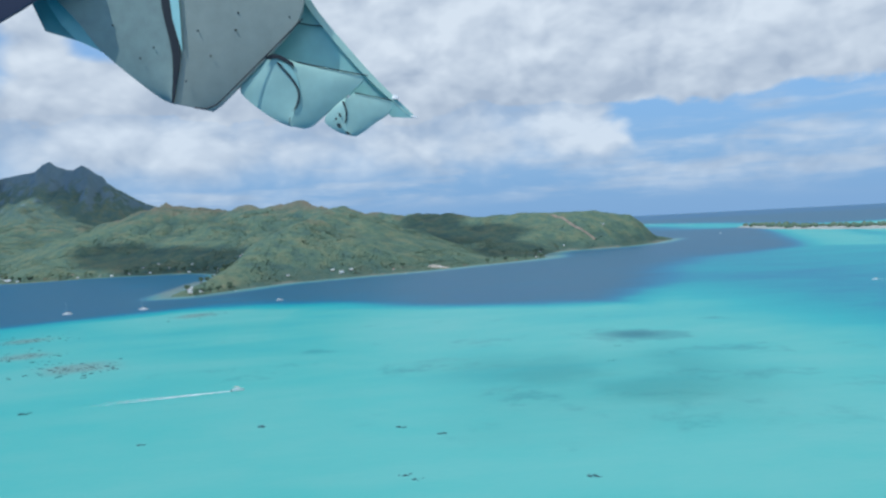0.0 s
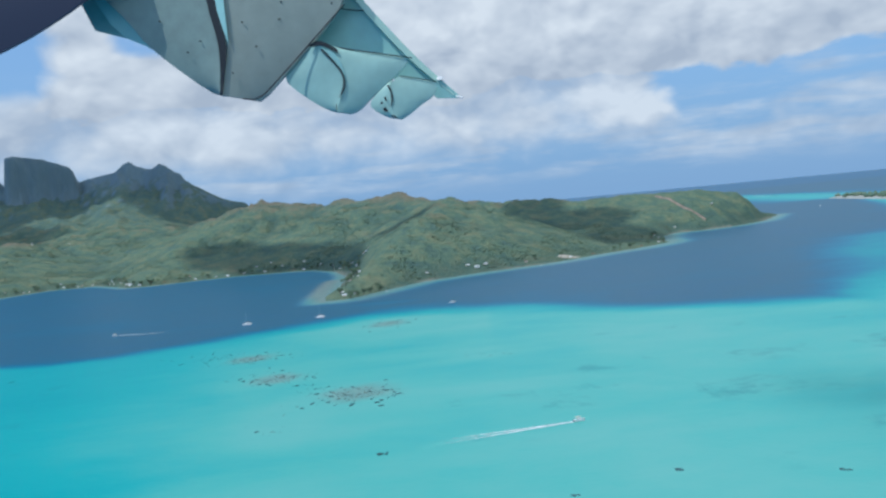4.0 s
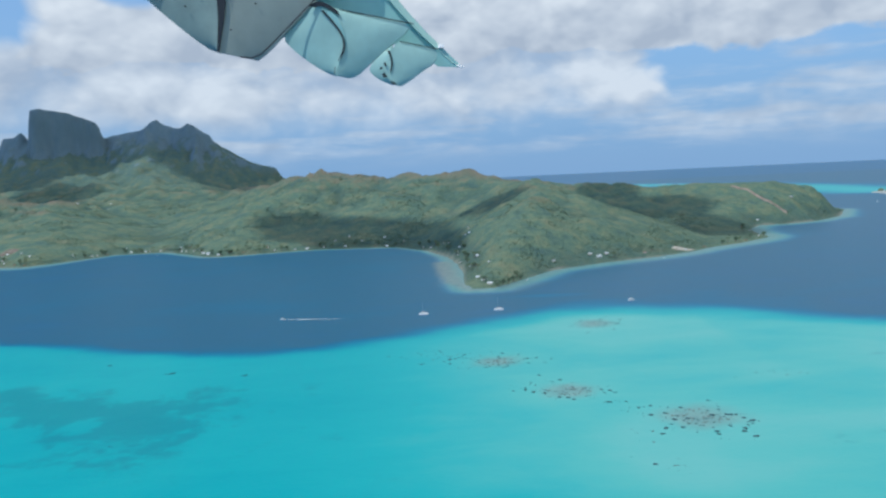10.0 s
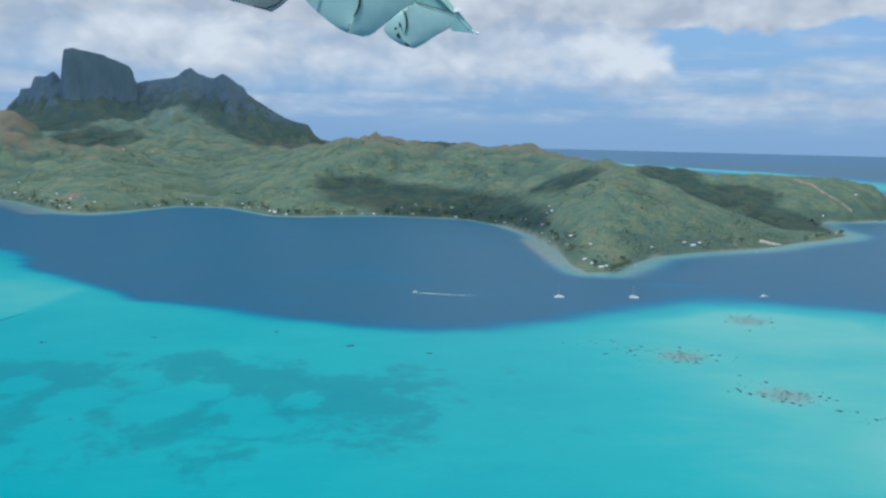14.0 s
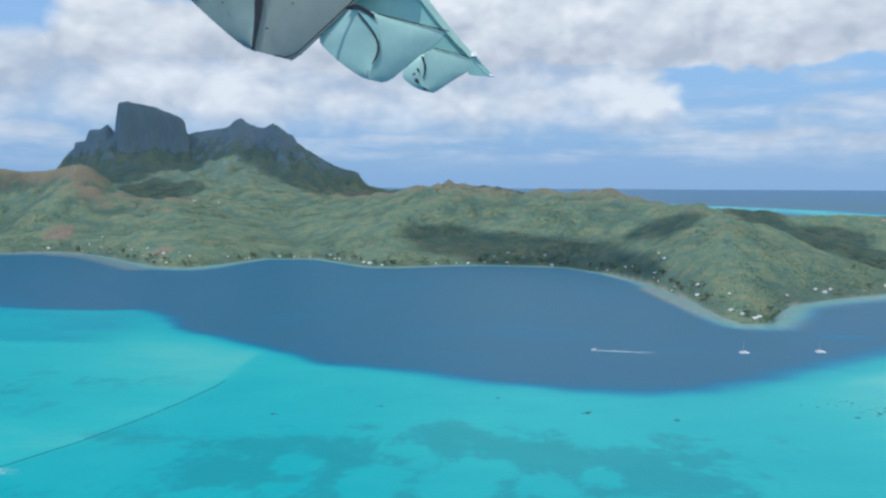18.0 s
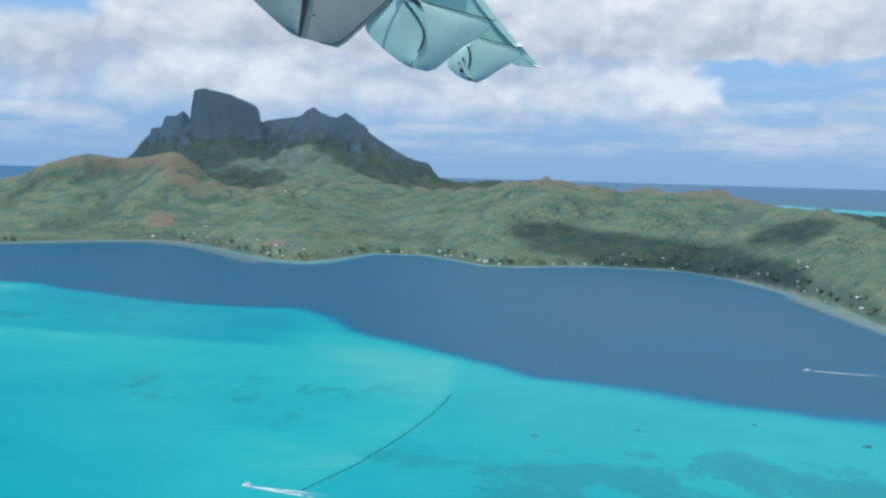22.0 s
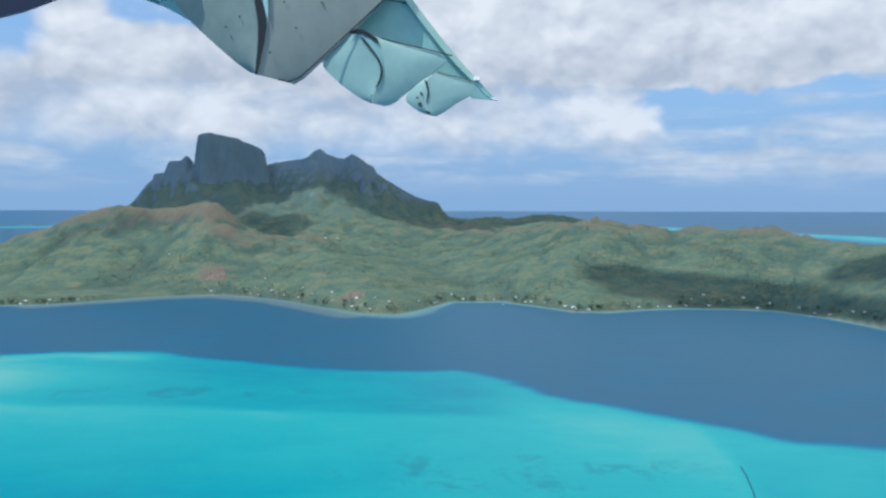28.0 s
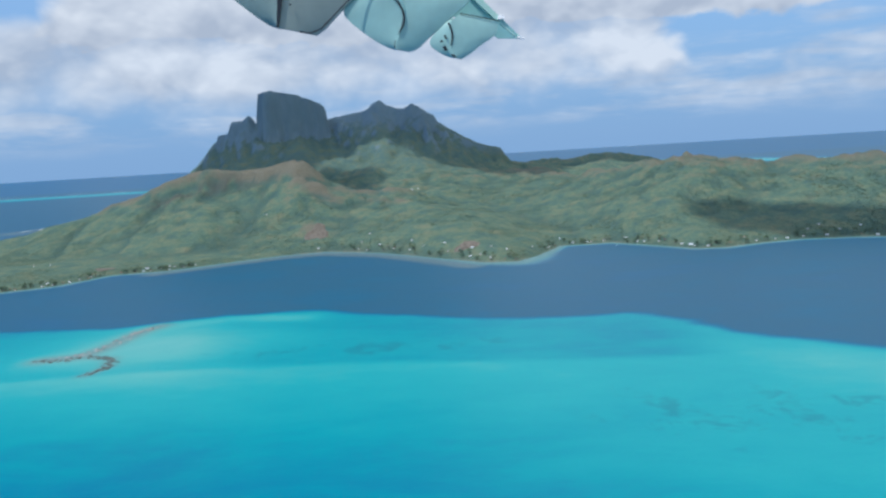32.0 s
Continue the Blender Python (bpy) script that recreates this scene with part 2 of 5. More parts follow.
def water_material():
    m, n, l, b = material("lagoon_water")
    depth = attribute(n, "depth")
    warp = noise_node(n, l, 0.035, 5, 0.6, (0.55, 1.0, 1.0), 0.6)
    fine = noise_node(n, l, 0.16, 5, 0.65, (0.6, 1.2, 1.0))
    d = maths(n, l, "ADD", depth, maths(n, l, "MULTIPLY", maths(n, l, "SUBTRACT", warp.outputs[0], 0.5), 0.30))
    d = maths(n, l, "ADD", d, maths(n, l, "MULTIPLY", maths(n, l, "SUBTRACT", fine.outputs[0], 0.5), 0.13))
    col = ramp(n, [(0.0, (0.145, 0.445, 0.400)), (0.10, (0.096, 0.425, 0.385)), (0.26, (0.024, 0.365, 0.372)),
                   (0.42, (0.008, 0.298, 0.340)), (0.58, (0.004, 0.180, 0.292)), (0.72, (0.006, 0.128, 0.232)),
                   (0.86, (0.024, 0.112, 0.184)), (1.0, (0.014, 0.118, 0.235))])
    l.new(d, col.inputs[0])
    # seagrass and coral beds on the bottom
    weed = attribute(n, "weed")
    patch = noise_node(n, l, 0.075, 7, 0.64, (1.0, 0.8, 1.0), 0.5)
    tuft = noise_node(n, l, 0.34, 5, 0.66, (0.8, 1.0, 1.0), 0.3)
    cover = maths(n, l, "ADD", maths(n, l, "MULTIPLY", patch.outputs[0], 0.9), maths(n, l, "MULTIPLY", tuft.outputs[0], 0.34))
    cover = maths(n, l, "ADD", cover, maths(n, l, "MULTIPLY", weed, 0.23))
    weedy = smooth_range(n, l, cover, 0.70, 0.86)
    weedy = maths(n, l, "MULTIPLY", weedy, maths(n, l, "MINIMUM", maths(n, l, "MULTIPLY", weed, 1.6), maths(n, l, "MAXIMUM", 0.42, maths(n, l, "MULTIPLY", weed, 0.45))))
    c1 = mix(n, l, weedy, col.outputs[0], (0.010, 0.142, 0.180))
    c1 = mix(n, l, maths(n, l, "MULTIPLY", attribute(n, "murk"), 0.55), c1, (0.052, 0.245, 0.225))
    # pale coral rubble of the fringing reef
    flat = attribute(n, "flat")
    rub = noise_node(n, l, 0.3, 5, 0.7)
    rcol = ramp(n, [(0.3, (0.11, 0.17, 0.165)), (0.7, (0.26, 0.295, 0.26))])
    l.new(rub.outputs[0], rcol.inputs[0])
    c2 = mix(n, l, flat, c1, rcol.outputs[0])
    l.new(c2, b.inputs["Base Color"])
    b.inputs["Roughness"].default_value = 0.4
    b.inputs["IOR"].default_value = 1.3
    b.inputs["Specular IOR Level"].default_value = 0.22
    wave = noise_node(n, l, 0.9, 3, 0.6, (1.0, 1.6, 1.0))
    bump(n, l, b, wave.outputs[0], 0.12, 0.25)
    return m


def terrain_material():
    m, n, l, b = material("island_ground")
    big = noise_node(n, l, 0.018, 5, 0.6)
    mid = noise_node(n, l, 0.09, 6, 0.65)
    fine = noise_node(n, l, 0.6, 4, 0.7)
    green = ramp(n, [(0.32, (0.090, 0.152, 0.132)), (0.46, (0.128, 0.198, 0.138)), (0.58, (0.172, 0.218, 0.138)), (0.70, (0.226, 0.234, 0.146))])
    l.new(mid.outputs[0], green.inputs[0])
    soil = ramp(n, [(0.35, (0.186, 0.160, 0.118)), (0.7, (0.246, 0.212, 0.158))])
    l.new(fine.outputs[0], soil.inputs[0])
    dry = attribute(n, "dry")
    dmask = smooth_range(n, l, maths(n, l, "ADD", maths(n, l, "MULTIPLY", dry, 0.55), maths(n, l, "ADD", maths(n, l, "MULTIPLY", mid.outputs[0], 0.6), maths(n, l, "MULTIPLY", big.outputs[0], 0.25))), 0.66, 0.98)
    grain = ramp(n, [(0.30, (0.74, 0.79, 0.84)), (0.5, (1.0, 1.0, 1.0)), (0.70, (1.20, 1.15, 1.08))])
    l.new(noise_node(n, l, 0.42, 5, 0.72).outputs[0], grain.inputs[0])
    c1 = mix(n, l, 1.0, green.outputs[0], grain.outputs[0], "MULTIPLY")
    c1 = mix(n, l, maths(n, l, "MULTIPLY", dmask, 0.85), c1, soil.outputs[0])
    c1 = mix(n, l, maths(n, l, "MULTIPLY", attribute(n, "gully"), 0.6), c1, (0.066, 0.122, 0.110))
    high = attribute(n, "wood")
    # distance haze is mixed into these upland greens, hence the blue
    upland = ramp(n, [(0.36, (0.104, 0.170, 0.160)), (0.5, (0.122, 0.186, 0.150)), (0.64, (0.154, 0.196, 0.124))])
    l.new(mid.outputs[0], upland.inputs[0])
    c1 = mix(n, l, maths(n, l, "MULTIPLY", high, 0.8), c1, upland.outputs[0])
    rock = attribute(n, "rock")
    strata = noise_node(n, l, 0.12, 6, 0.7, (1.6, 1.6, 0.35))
    # haze painted in: far stone made bluer and paler than its own grey
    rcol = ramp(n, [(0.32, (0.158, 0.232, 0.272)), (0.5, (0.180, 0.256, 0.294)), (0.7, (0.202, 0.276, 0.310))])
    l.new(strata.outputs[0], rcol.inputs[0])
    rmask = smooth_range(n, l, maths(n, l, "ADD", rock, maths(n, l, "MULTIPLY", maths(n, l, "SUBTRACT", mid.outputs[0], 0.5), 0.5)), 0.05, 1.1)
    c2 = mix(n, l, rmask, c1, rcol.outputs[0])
    c2 = mix(n, l, maths(n, l, "MULTIPLY", attribute(n, "crag"), 0.8), c2, (0.100, 0.108, 0.096))
    sand = attribute(n, "sand")
    c3 = mix(n, l, sand, c2, (0.33, 0.31, 0.25))
    l.new(c3, b.inputs["Base Color"])
    b.inputs["Roughness"].default_value = 0.95
    b.inputs["Specular IOR Level"].default_value = 0.1
    hsum = maths(n, l, "ADD", mid.outputs[0], maths(n, l, "MULTIPLY", fine.outputs[0], 0.9))
    hsum = maths(n, l, "ADD", hsum, maths(n, l, "MULTIPLY", maths(n, l, "MULTIPLY", strata.outputs[0], rmask), 1.2))
    bump(n, l, b, hsum, 0.7, 2.2)
    return m


def leaf_material(name, dark, mid_c, light):
    m, n, l, b = material(name)
    g = n.new("ShaderNodeNewGeometry")
    patch = noise_node(n, l, 0.03, 4, 0.6)
    f = maths(n, l, "ADD", maths(n, l, "MULTIPLY", g.outputs["Random Per Island"], 0.22), maths(n, l, "MULTIPLY", patch.outputs[0], 0.85))
    r = ramp(n, [(0.2, dark), (0.5, mid_c), (0.85, light)])
    l.new(f, r.inputs[0])
    l.new(r.outputs[0], b.inputs["Base Color"])
    b.inputs["Roughness"].default_value = 0.85
    b.inputs["Specular IOR Level"].default_value = 0.15
    fine = noise_node(n, l, 2.5, 3, 0.7)
    bump(n, l, b, fine.outputs[0], 0.8, 0.4)
    return m


def plain_material(name, color, rough=0.6, metal=0.0, vary=0.12, scale=2.0, spec=0.4):
    m, n, l, b = material(name)
    t = noise_node(n, l, scale, 4, 0.6)
    lo = tuple(c * (1 - vary) for c in color)
    hi = tuple(min(1.0, c * (1 + vary)) for c in color)
    r = ramp(n, [(0.3, lo), (0.7, hi)])
    l.new(t.outputs[0], r.inputs[0])
    l.new(r.outputs[0], b.inputs["Base Color"])
    b.inputs["Roughness"].default_value, b.inputs["Metallic"].default_value = rough, metal
    b.inputs["Specular IOR Level"].default_value = spec
    return m


def cloud_material(name, cover):
    """Thin white cloud that lets a part of the sunlight through."""
    m = bpy.data.materials.new(name)
    m.use_nodes = True
    n, l = m.node_tree.nodes, m.node_tree.links
    n.clear()
    out = n.new("ShaderNodeOutputMaterial")
    big = noise_node(n, l, 0.04, 5, 0.6)
    dif, trn, fin = n.new("ShaderNodeBsdfDiffuse"), n.new("ShaderNodeBsdfTransparent"), n.new("ShaderNodeMixShader")
    dif.inputs[0].default_value = (0.9, 0.9, 0.92, 1)
    l.new(maths(n, l, "MULTIPLY_ADD", maths(n, l, "SUBTRACT", big.outputs[0], 0.5), 0.35, cover, clamp=True), fin.inputs[0])
    l.new(trn.outputs[0], fin.inputs[1])
    l.new(dif.outputs[0], fin.inputs[2])
    l.new(fin.outputs[0], out.inputs[0])
    return m


MAT = {
    "water": water_material(),
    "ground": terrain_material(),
    "forest": leaf_material("forest_leaves", (0.104, 0.176, 0.140), (0.142, 0.208, 0.136), (0.196, 0.232, 0.142)),
    "palm": leaf_material("palm_leaves", (0.055, 0.090, 0.050), (0.085, 0.125, 0.065), (0.14, 0.17, 0.08)),
    "bark": plain_material("palm_bark", (0.16, 0.13, 0.10), 0.9),
    "coral": plain_material("coral_rock", (0.13, 0.16, 0.14), 0.9, vary=0.5, scale=0.6),
    "coral_dark": plain_material("dark_coral", (0.045, 0.105, 0.115), 0.9, vary=0.4, scale=0.6),
    "coral_pale": plain_material("pale_coral_sand", (0.38, 0.39, 0.35), 0.9, vary=0.35, scale=0.5),
    "white": plain_material("white_paint", (0.78, 0.78, 0.76), 0.45, vary=0.05),
    "cream": plain_material("cream_wall", (0.62, 0.57, 0.47), 0.8, vary=0.1),
    "roof_white": plain_material("white_sheet_roof", (0.76, 0.77, 0.78), 0.4, vary=0.06),
    "roof_grey": plain_material("grey_sheet_roof", (0.40, 0.42, 0.43), 0.5, vary=0.1),
    "roof_red": plain_material("rust_red_roof", (0.32, 0.11, 0.07), 0.6, vary=0.2),
    "roof_thatch": plain_material("thatched_roof", (0.24, 0.19, 0.13), 0.95, vary=0.3),
    "glass_dark": plain_material("dark_glass", (0.03, 0.04, 0.05), 0.12, vary=0.05),
    "timber": plain_material("weathered_timber", (0.25, 0.19, 0.13), 0.85, vary=0.2),
    "hull_dark": plain_material("dark_hull", (0.05, 0.07, 0.11), 0.35, vary=0.1),
    "metal": plain_material("aluminium", (0.62, 0.63, 0.65), 0.35, 0.9, vary=0.05),
    "gravel": plain_material("pale_gravel", (0.42, 0.38, 0.31), 0.95, vary=0.25, scale=0.7),
    "scar": plain_material("red_earth", (0.178, 0.148, 0.112), 0.95, vary=0.45, scale=0.5),
    "track": plain_material("pale_red_earth", (0.30, 0.235, 0.185), 0.95, vary=0.4, scale=0.5),
    "net": plain_material("dark_net_floats", (0.02, 0.09, 0.12), 0.8, vary=0.2),
    # turquoise lagoon light on the underside is painted into these wing colours
    "skin": plain_material("lagoon_lit_wing_paint", (0.34, 0.60, 0.55), 0.35, vary=0.06, scale=0.01),
    "skin_pale": plain_material("pale_wing_paint", (0.42, 0.72, 0.66), 0.4, vary=0.04, scale=0.01),
    "skin_mid": plain_material("lagoon_lit_grey_paint", (0.39, 0.60, 0.52), 0.45, vary=0.07, scale=0.01),
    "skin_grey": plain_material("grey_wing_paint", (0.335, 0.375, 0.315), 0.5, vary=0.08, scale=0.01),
    # darker copy of the grey: shade of the fairing's left face put into colour
    "skin_shade": plain_material("shaded_side_wing_paint", (0.265, 0.345, 0.300), 0.5, vary=0.10, scale=0.012),
    "seal": plain_material("black_rubber_seal", (0.02, 0.025, 0.03), 0.6),
    "nacelle": plain_material("dark_blue_nacelle", (0.02, 0.025, 0.05), 0.35),
}


# ---------------------------------------------------------------- mesh helpers
def mesh_object(name, verts, faces, mat, parent=None, label="", smooth=False, attrs=None):
    me = bpy.data.meshes.new(name)
    verts = np.asarray(verts, dtype=np.float32)
    faces = np.asarray(faces, dtype=np.int32)
    nf, k = faces.shape
    me.vertices.add(len(verts))
    me.vertices.foreach_set("co", verts.ravel())
    me.loops.add(nf * k)
    me.loops.foreach_set("vertex_index", faces.ravel())
    me.polygons.add(nf)
    me.polygons.foreach_set("loop_start", np.arange(0, nf * k, k, dtype=np.int32))
    if smooth:
        me.polygons.foreach_set("use_smooth", np.ones(nf, dtype=bool))
    for key, values in (attrs or {}).items():
        a = me.attributes.new(key, "FLOAT", "POINT")
        a.data.foreach_set("value", np.asarray(values, dtype=np.float32))
    me.update(calc_edges=True)
    me.validate()
    me.materials.append(mat)
    ob = new(name, me)
    if parent is not None:
        ob.parent = parent
    if label:
        ob["label"] = label
    return ob


def part(name, bm, mat, parent=None, label="", smooth=False):
    me = bpy.data.meshes.new(name)
    bmesh.ops.recalc_face_normals(bm, faces=bm.faces)
    if smooth:
        for f in bm.faces:
            f.smooth = True
    bm.to_mesh(me)
    bm.free()
    me.materials.append(mat)
    ob = new(name, me)
    if parent is not None:
        ob.parent = parent
    if label:
        ob["label"] = label
    return ob


def box(bm, c, s, bevel=0.0):
    r = bmesh.ops.create_cube(bm, size=1.0, matrix=Matrix.LocRotScale(c, None, s))
    if bevel:
        es = list({e for v in r["verts"] for e in v.link_edges})
        bmesh.ops.bevel(bm, geom=es, offset=bevel, segments=1, affect="EDGES")


def grid_faces(nx, ny):
    i, j = np.meshgrid(np.arange(nx - 1), np.arange(ny - 1), indexing="ij")
    a = (i * ny + j).ravel()
    return np.stack([a, a + ny, a + ny + 1, a + 1], 1)


def sstep(lo, hi, x):
    t = np.clip((x - lo) / (hi - lo), 0, 1)
    return t * t * (3 - 2 * t)


def value_noise(x, y, seed=0):
    """Smooth random field, about 0 to 1, one cell a unit."""
    xi, yi = np.floor(x).astype(np.int64), np.floor(y).astype(np.int64)
    fx, fy = x - xi, y - yi
    fx, fy = fx * fx * (3 - 2 * fx), fy * fy * (3 - 2 * fy)

    def h(a, b):
        n = (a * 374761393 + b * 668265263 + seed * 974634777) & 0xFFFFFFFF
        n = ((n ^ (n >> 13)) * 1274126177) & 0xFFFFFFFF
        return ((n ^ (n >> 16)) & 0xFFFF) / 65535.0
    a, b, c, d = h(xi, yi), h(xi + 1, yi), h(xi, yi + 1), h(xi + 1, yi + 1)
    return (a * (1 - fx) + b * fx) * (1 - fy) + (c * (1 - fx) + d * fx) * fy


def fractal(x, y, octaves=4, seed=0, gain=0.5):
    t, amp, tot = 0, 1.0, 0
    for o in range(octaves):
        t = t + amp * value_noise(x * 2 ** o + 17 * o, y * 2 ** o - 9 * o, seed + o)
        tot += amp
        amp *= gain
    return t / tot


def along(x, y, line):
    """Distance to a polyline of (x, y, ...) and the values carried by its points, at the nearest place."""
    line = np.asarray(line, float)
    best = np.full(np.shape(x), 1e9)
    vals = np.zeros(np.shape(x) + (line.shape[1] - 2,)) if line.shape[1] > 2 else None
    for a, b in zip(line[:-1], line[1:]):
        dx, dy = b[0] - a[0], b[1] - a[1]
        t = np.clip(((x - a[0]) * dx + (y - a[1]) * dy) / (dx * dx + dy * dy + 1e-9), 0, 1)
        d = np.hypot(x - a[0] - t * dx, y - a[1] - t * dy)
        near = d < best
        best = np.where(near, d, best)
        if vals is not None:
            v = a[2:] + t[..., None] * (b[2:] - a[2:])
            vals = np.where(near[..., None], v, vals)
    return best, vals


def inside(x, y, poly):
    poly = np.asarray(poly, float)
    r = np.zeros(np.shape(x), bool)
    for (x0, y0), (x1, y1) in zip(poly, np.roll(poly, -1, 0)):
        r ^= ((y0 > y) != (y1 > y)) & (x < (x1 - x0) * (y - y0) / (y1 - y0 + 1e-12) + x0)
    return r


# ---------------------------------------------------------------- plan of the island
COAST_WEST = [(-640, 405), (-605, 424), (-589, 454), (-556, 461), (-529, 482), (-500, 503), (-471, 511), (-431, 491),
              (-395, 456), (-369, 431), (-350, 428), (-337, 446), (-321, 481), (-290, 484), (-272, 466), (-252, 443),
              (-236, 441), (-212, 452), (-190, 458), (-161, 456), (-140, 450), (-123, 424), (-110, 388), (-105, 352), (-103, 325),
              (-103, 297), (-100, 281), (-91, 281)]
COAST_EAST = [(-79, 300), (-66, 322), (-42, 340), (-15, 353), (3, 366), (22, 384), (40, 397), (56, 413), (64, 424), (65, 446), (71, 472),
              (84, 494), (101, 497), (126, 509), (156, 540), (192, 606), (150, 640), (60, 650), (-50, 690), (-100, 850), (-30, 1120),
              (-80, 1280), (-500, 1350), (-780, 1150), (-815, 900), (-800, 700), (-770, 560), (-705, 430)]
COAST = COAST_WEST + COAST_EAST

RIDGE_EAST = [(176, 585, 5, 34), (143, 562, 21, 42), (90, 558, 26, 48), (47, 560, 24, 52), (0, 565, 26.5, 56), (-52, 562, 32, 60),
              (-87, 560, 40.5, 62), (-133, 580, 39, 72), (-175, 598, 42, 76), (-212, 609, 47, 70), (-250, 640, 37, 72),
              (-275, 720, 30, 80), (-330, 850, 34, 110)]
RIDGE_POINT = [(-84, 550, 33, 46), (-62, 490, 32.5, 50), (-60, 430, 30, 44), (-70, 380, 23, 38), (-84, 330, 10, 30), (-94, 296, 3, 22)]
RIDGE_COVE = [(-135, 572, 32, 50), (-165, 525, 22, 46), (-180, 475, 6, 34)]
RIDGE_BAY = [(-214, 598, 38, 56), (-238, 545, 27, 52), (-246, 480, 7, 36)]
RIDGE_BROWN = [(-445, 640, 31, 60), (-490, 622, 34, 46), (-520, 636, 49, 42), (-556, 642, 48, 60), (-590, 645, 50, 64), (-628, 648, 43, 60),
               (-657, 642, 36, 60), (-695, 640, 25, 56), (-740, 620, 12, 50)]
RIDGE_CAPE = [(-445, 640, 30, 60), (-405, 570, 21, 60), (-375, 500, 12, 50), (-360, 450, 5, 30)]
RIDGE_QUARRY = [(-515, 630, 56, 50), (-497, 575, 22, 40), (-482, 530, 7, 26)]
RIDGE_FOOT = [(-600, 930, 78, 95), (-540, 850, 55, 120), (-430, 800, 44, 140), (-330, 760, 31, 120)]
RIDGE_SPUR = [(-498, 985, 100, 90), (-470, 890, 62, 95), (-430, 815, 46, 95)]
RIDGE_FAR = [(-330, 1190, 28, 70), (-280, 1190, 37, 70), (-208, 1190, 37, 70), (-165, 1190, 41, 60), (-120, 1190, 28, 50)]
RIDGE_PEAKS = [(-800, 930, 8, 40), (-745, 970, 38, 42), (-722, 965, 57, 44), (-695, 961, 84, 50), (-672, 956, 97, 58), (-640, 952, 98, 70), (-610, 970, 100, 88), (-575, 988, 102, 90),
               (-552, 995, 105, 90), (-511, 1000, 107, 84), (-496, 1000, 113, 84), (-468, 995, 107, 84), (-450, 990, 109, 84), (-432, 990, 101, 84),
               (-414, 992, 86, 84), (-372, 1000, 60, 80), (-345, 1004, 50, 76), (-331, 1006, 40, 70), (-302, 1006, 34, 70),
               (-240, 1020, 26, 80), (-163, 1190, 34, 110)]


# skyline of the horns, the stepped spires and the brown headland: place along the ridge and height
HORNS = [(-565, 106), (-545, 110), (-530, 113), (-517, 113.5), (-507, 117), (-500, 124), (-492, 127), (-484, 121), (-471, 115.5), (-461, 114.5), (-452, 121),
         (-445, 118), (-432, 108.5), (-424, 104), (-420, 96), (-402, 84), (-385, 74), (-372, 67), (-358, 62.5), (-342, 59), (-337, 50), (-330, 43)]
SPIRES = [(-718, 55), (-707, 64), (-700, 73), (-692, 84), (-689, 94), (-676, 96), (-674, 104), (-670, 109.5), (-659, 110), (-655, 112), (-649.5, 117), (-645, 112), (-641, 103), (-632, 103)]

BROWN_CREST = [(-719, 13), (-695, 21), (-673, 29), (-650, 39), (-628, 48), (-606, 55), (-590, 57), (-568, 54), (-545, 55), (-530, 58.5), (-519, 61), (-514, 53), (-507, 42), (-494, 31)]


def tent(x, y, line, power=1.25):
    d, v = along(x, y, line)
    d = np.sqrt(d * d + 49) - 7
    return v[..., 0] * np.clip(1 - (d / (v[..., 1] * 1.9)), 0, 1) ** power


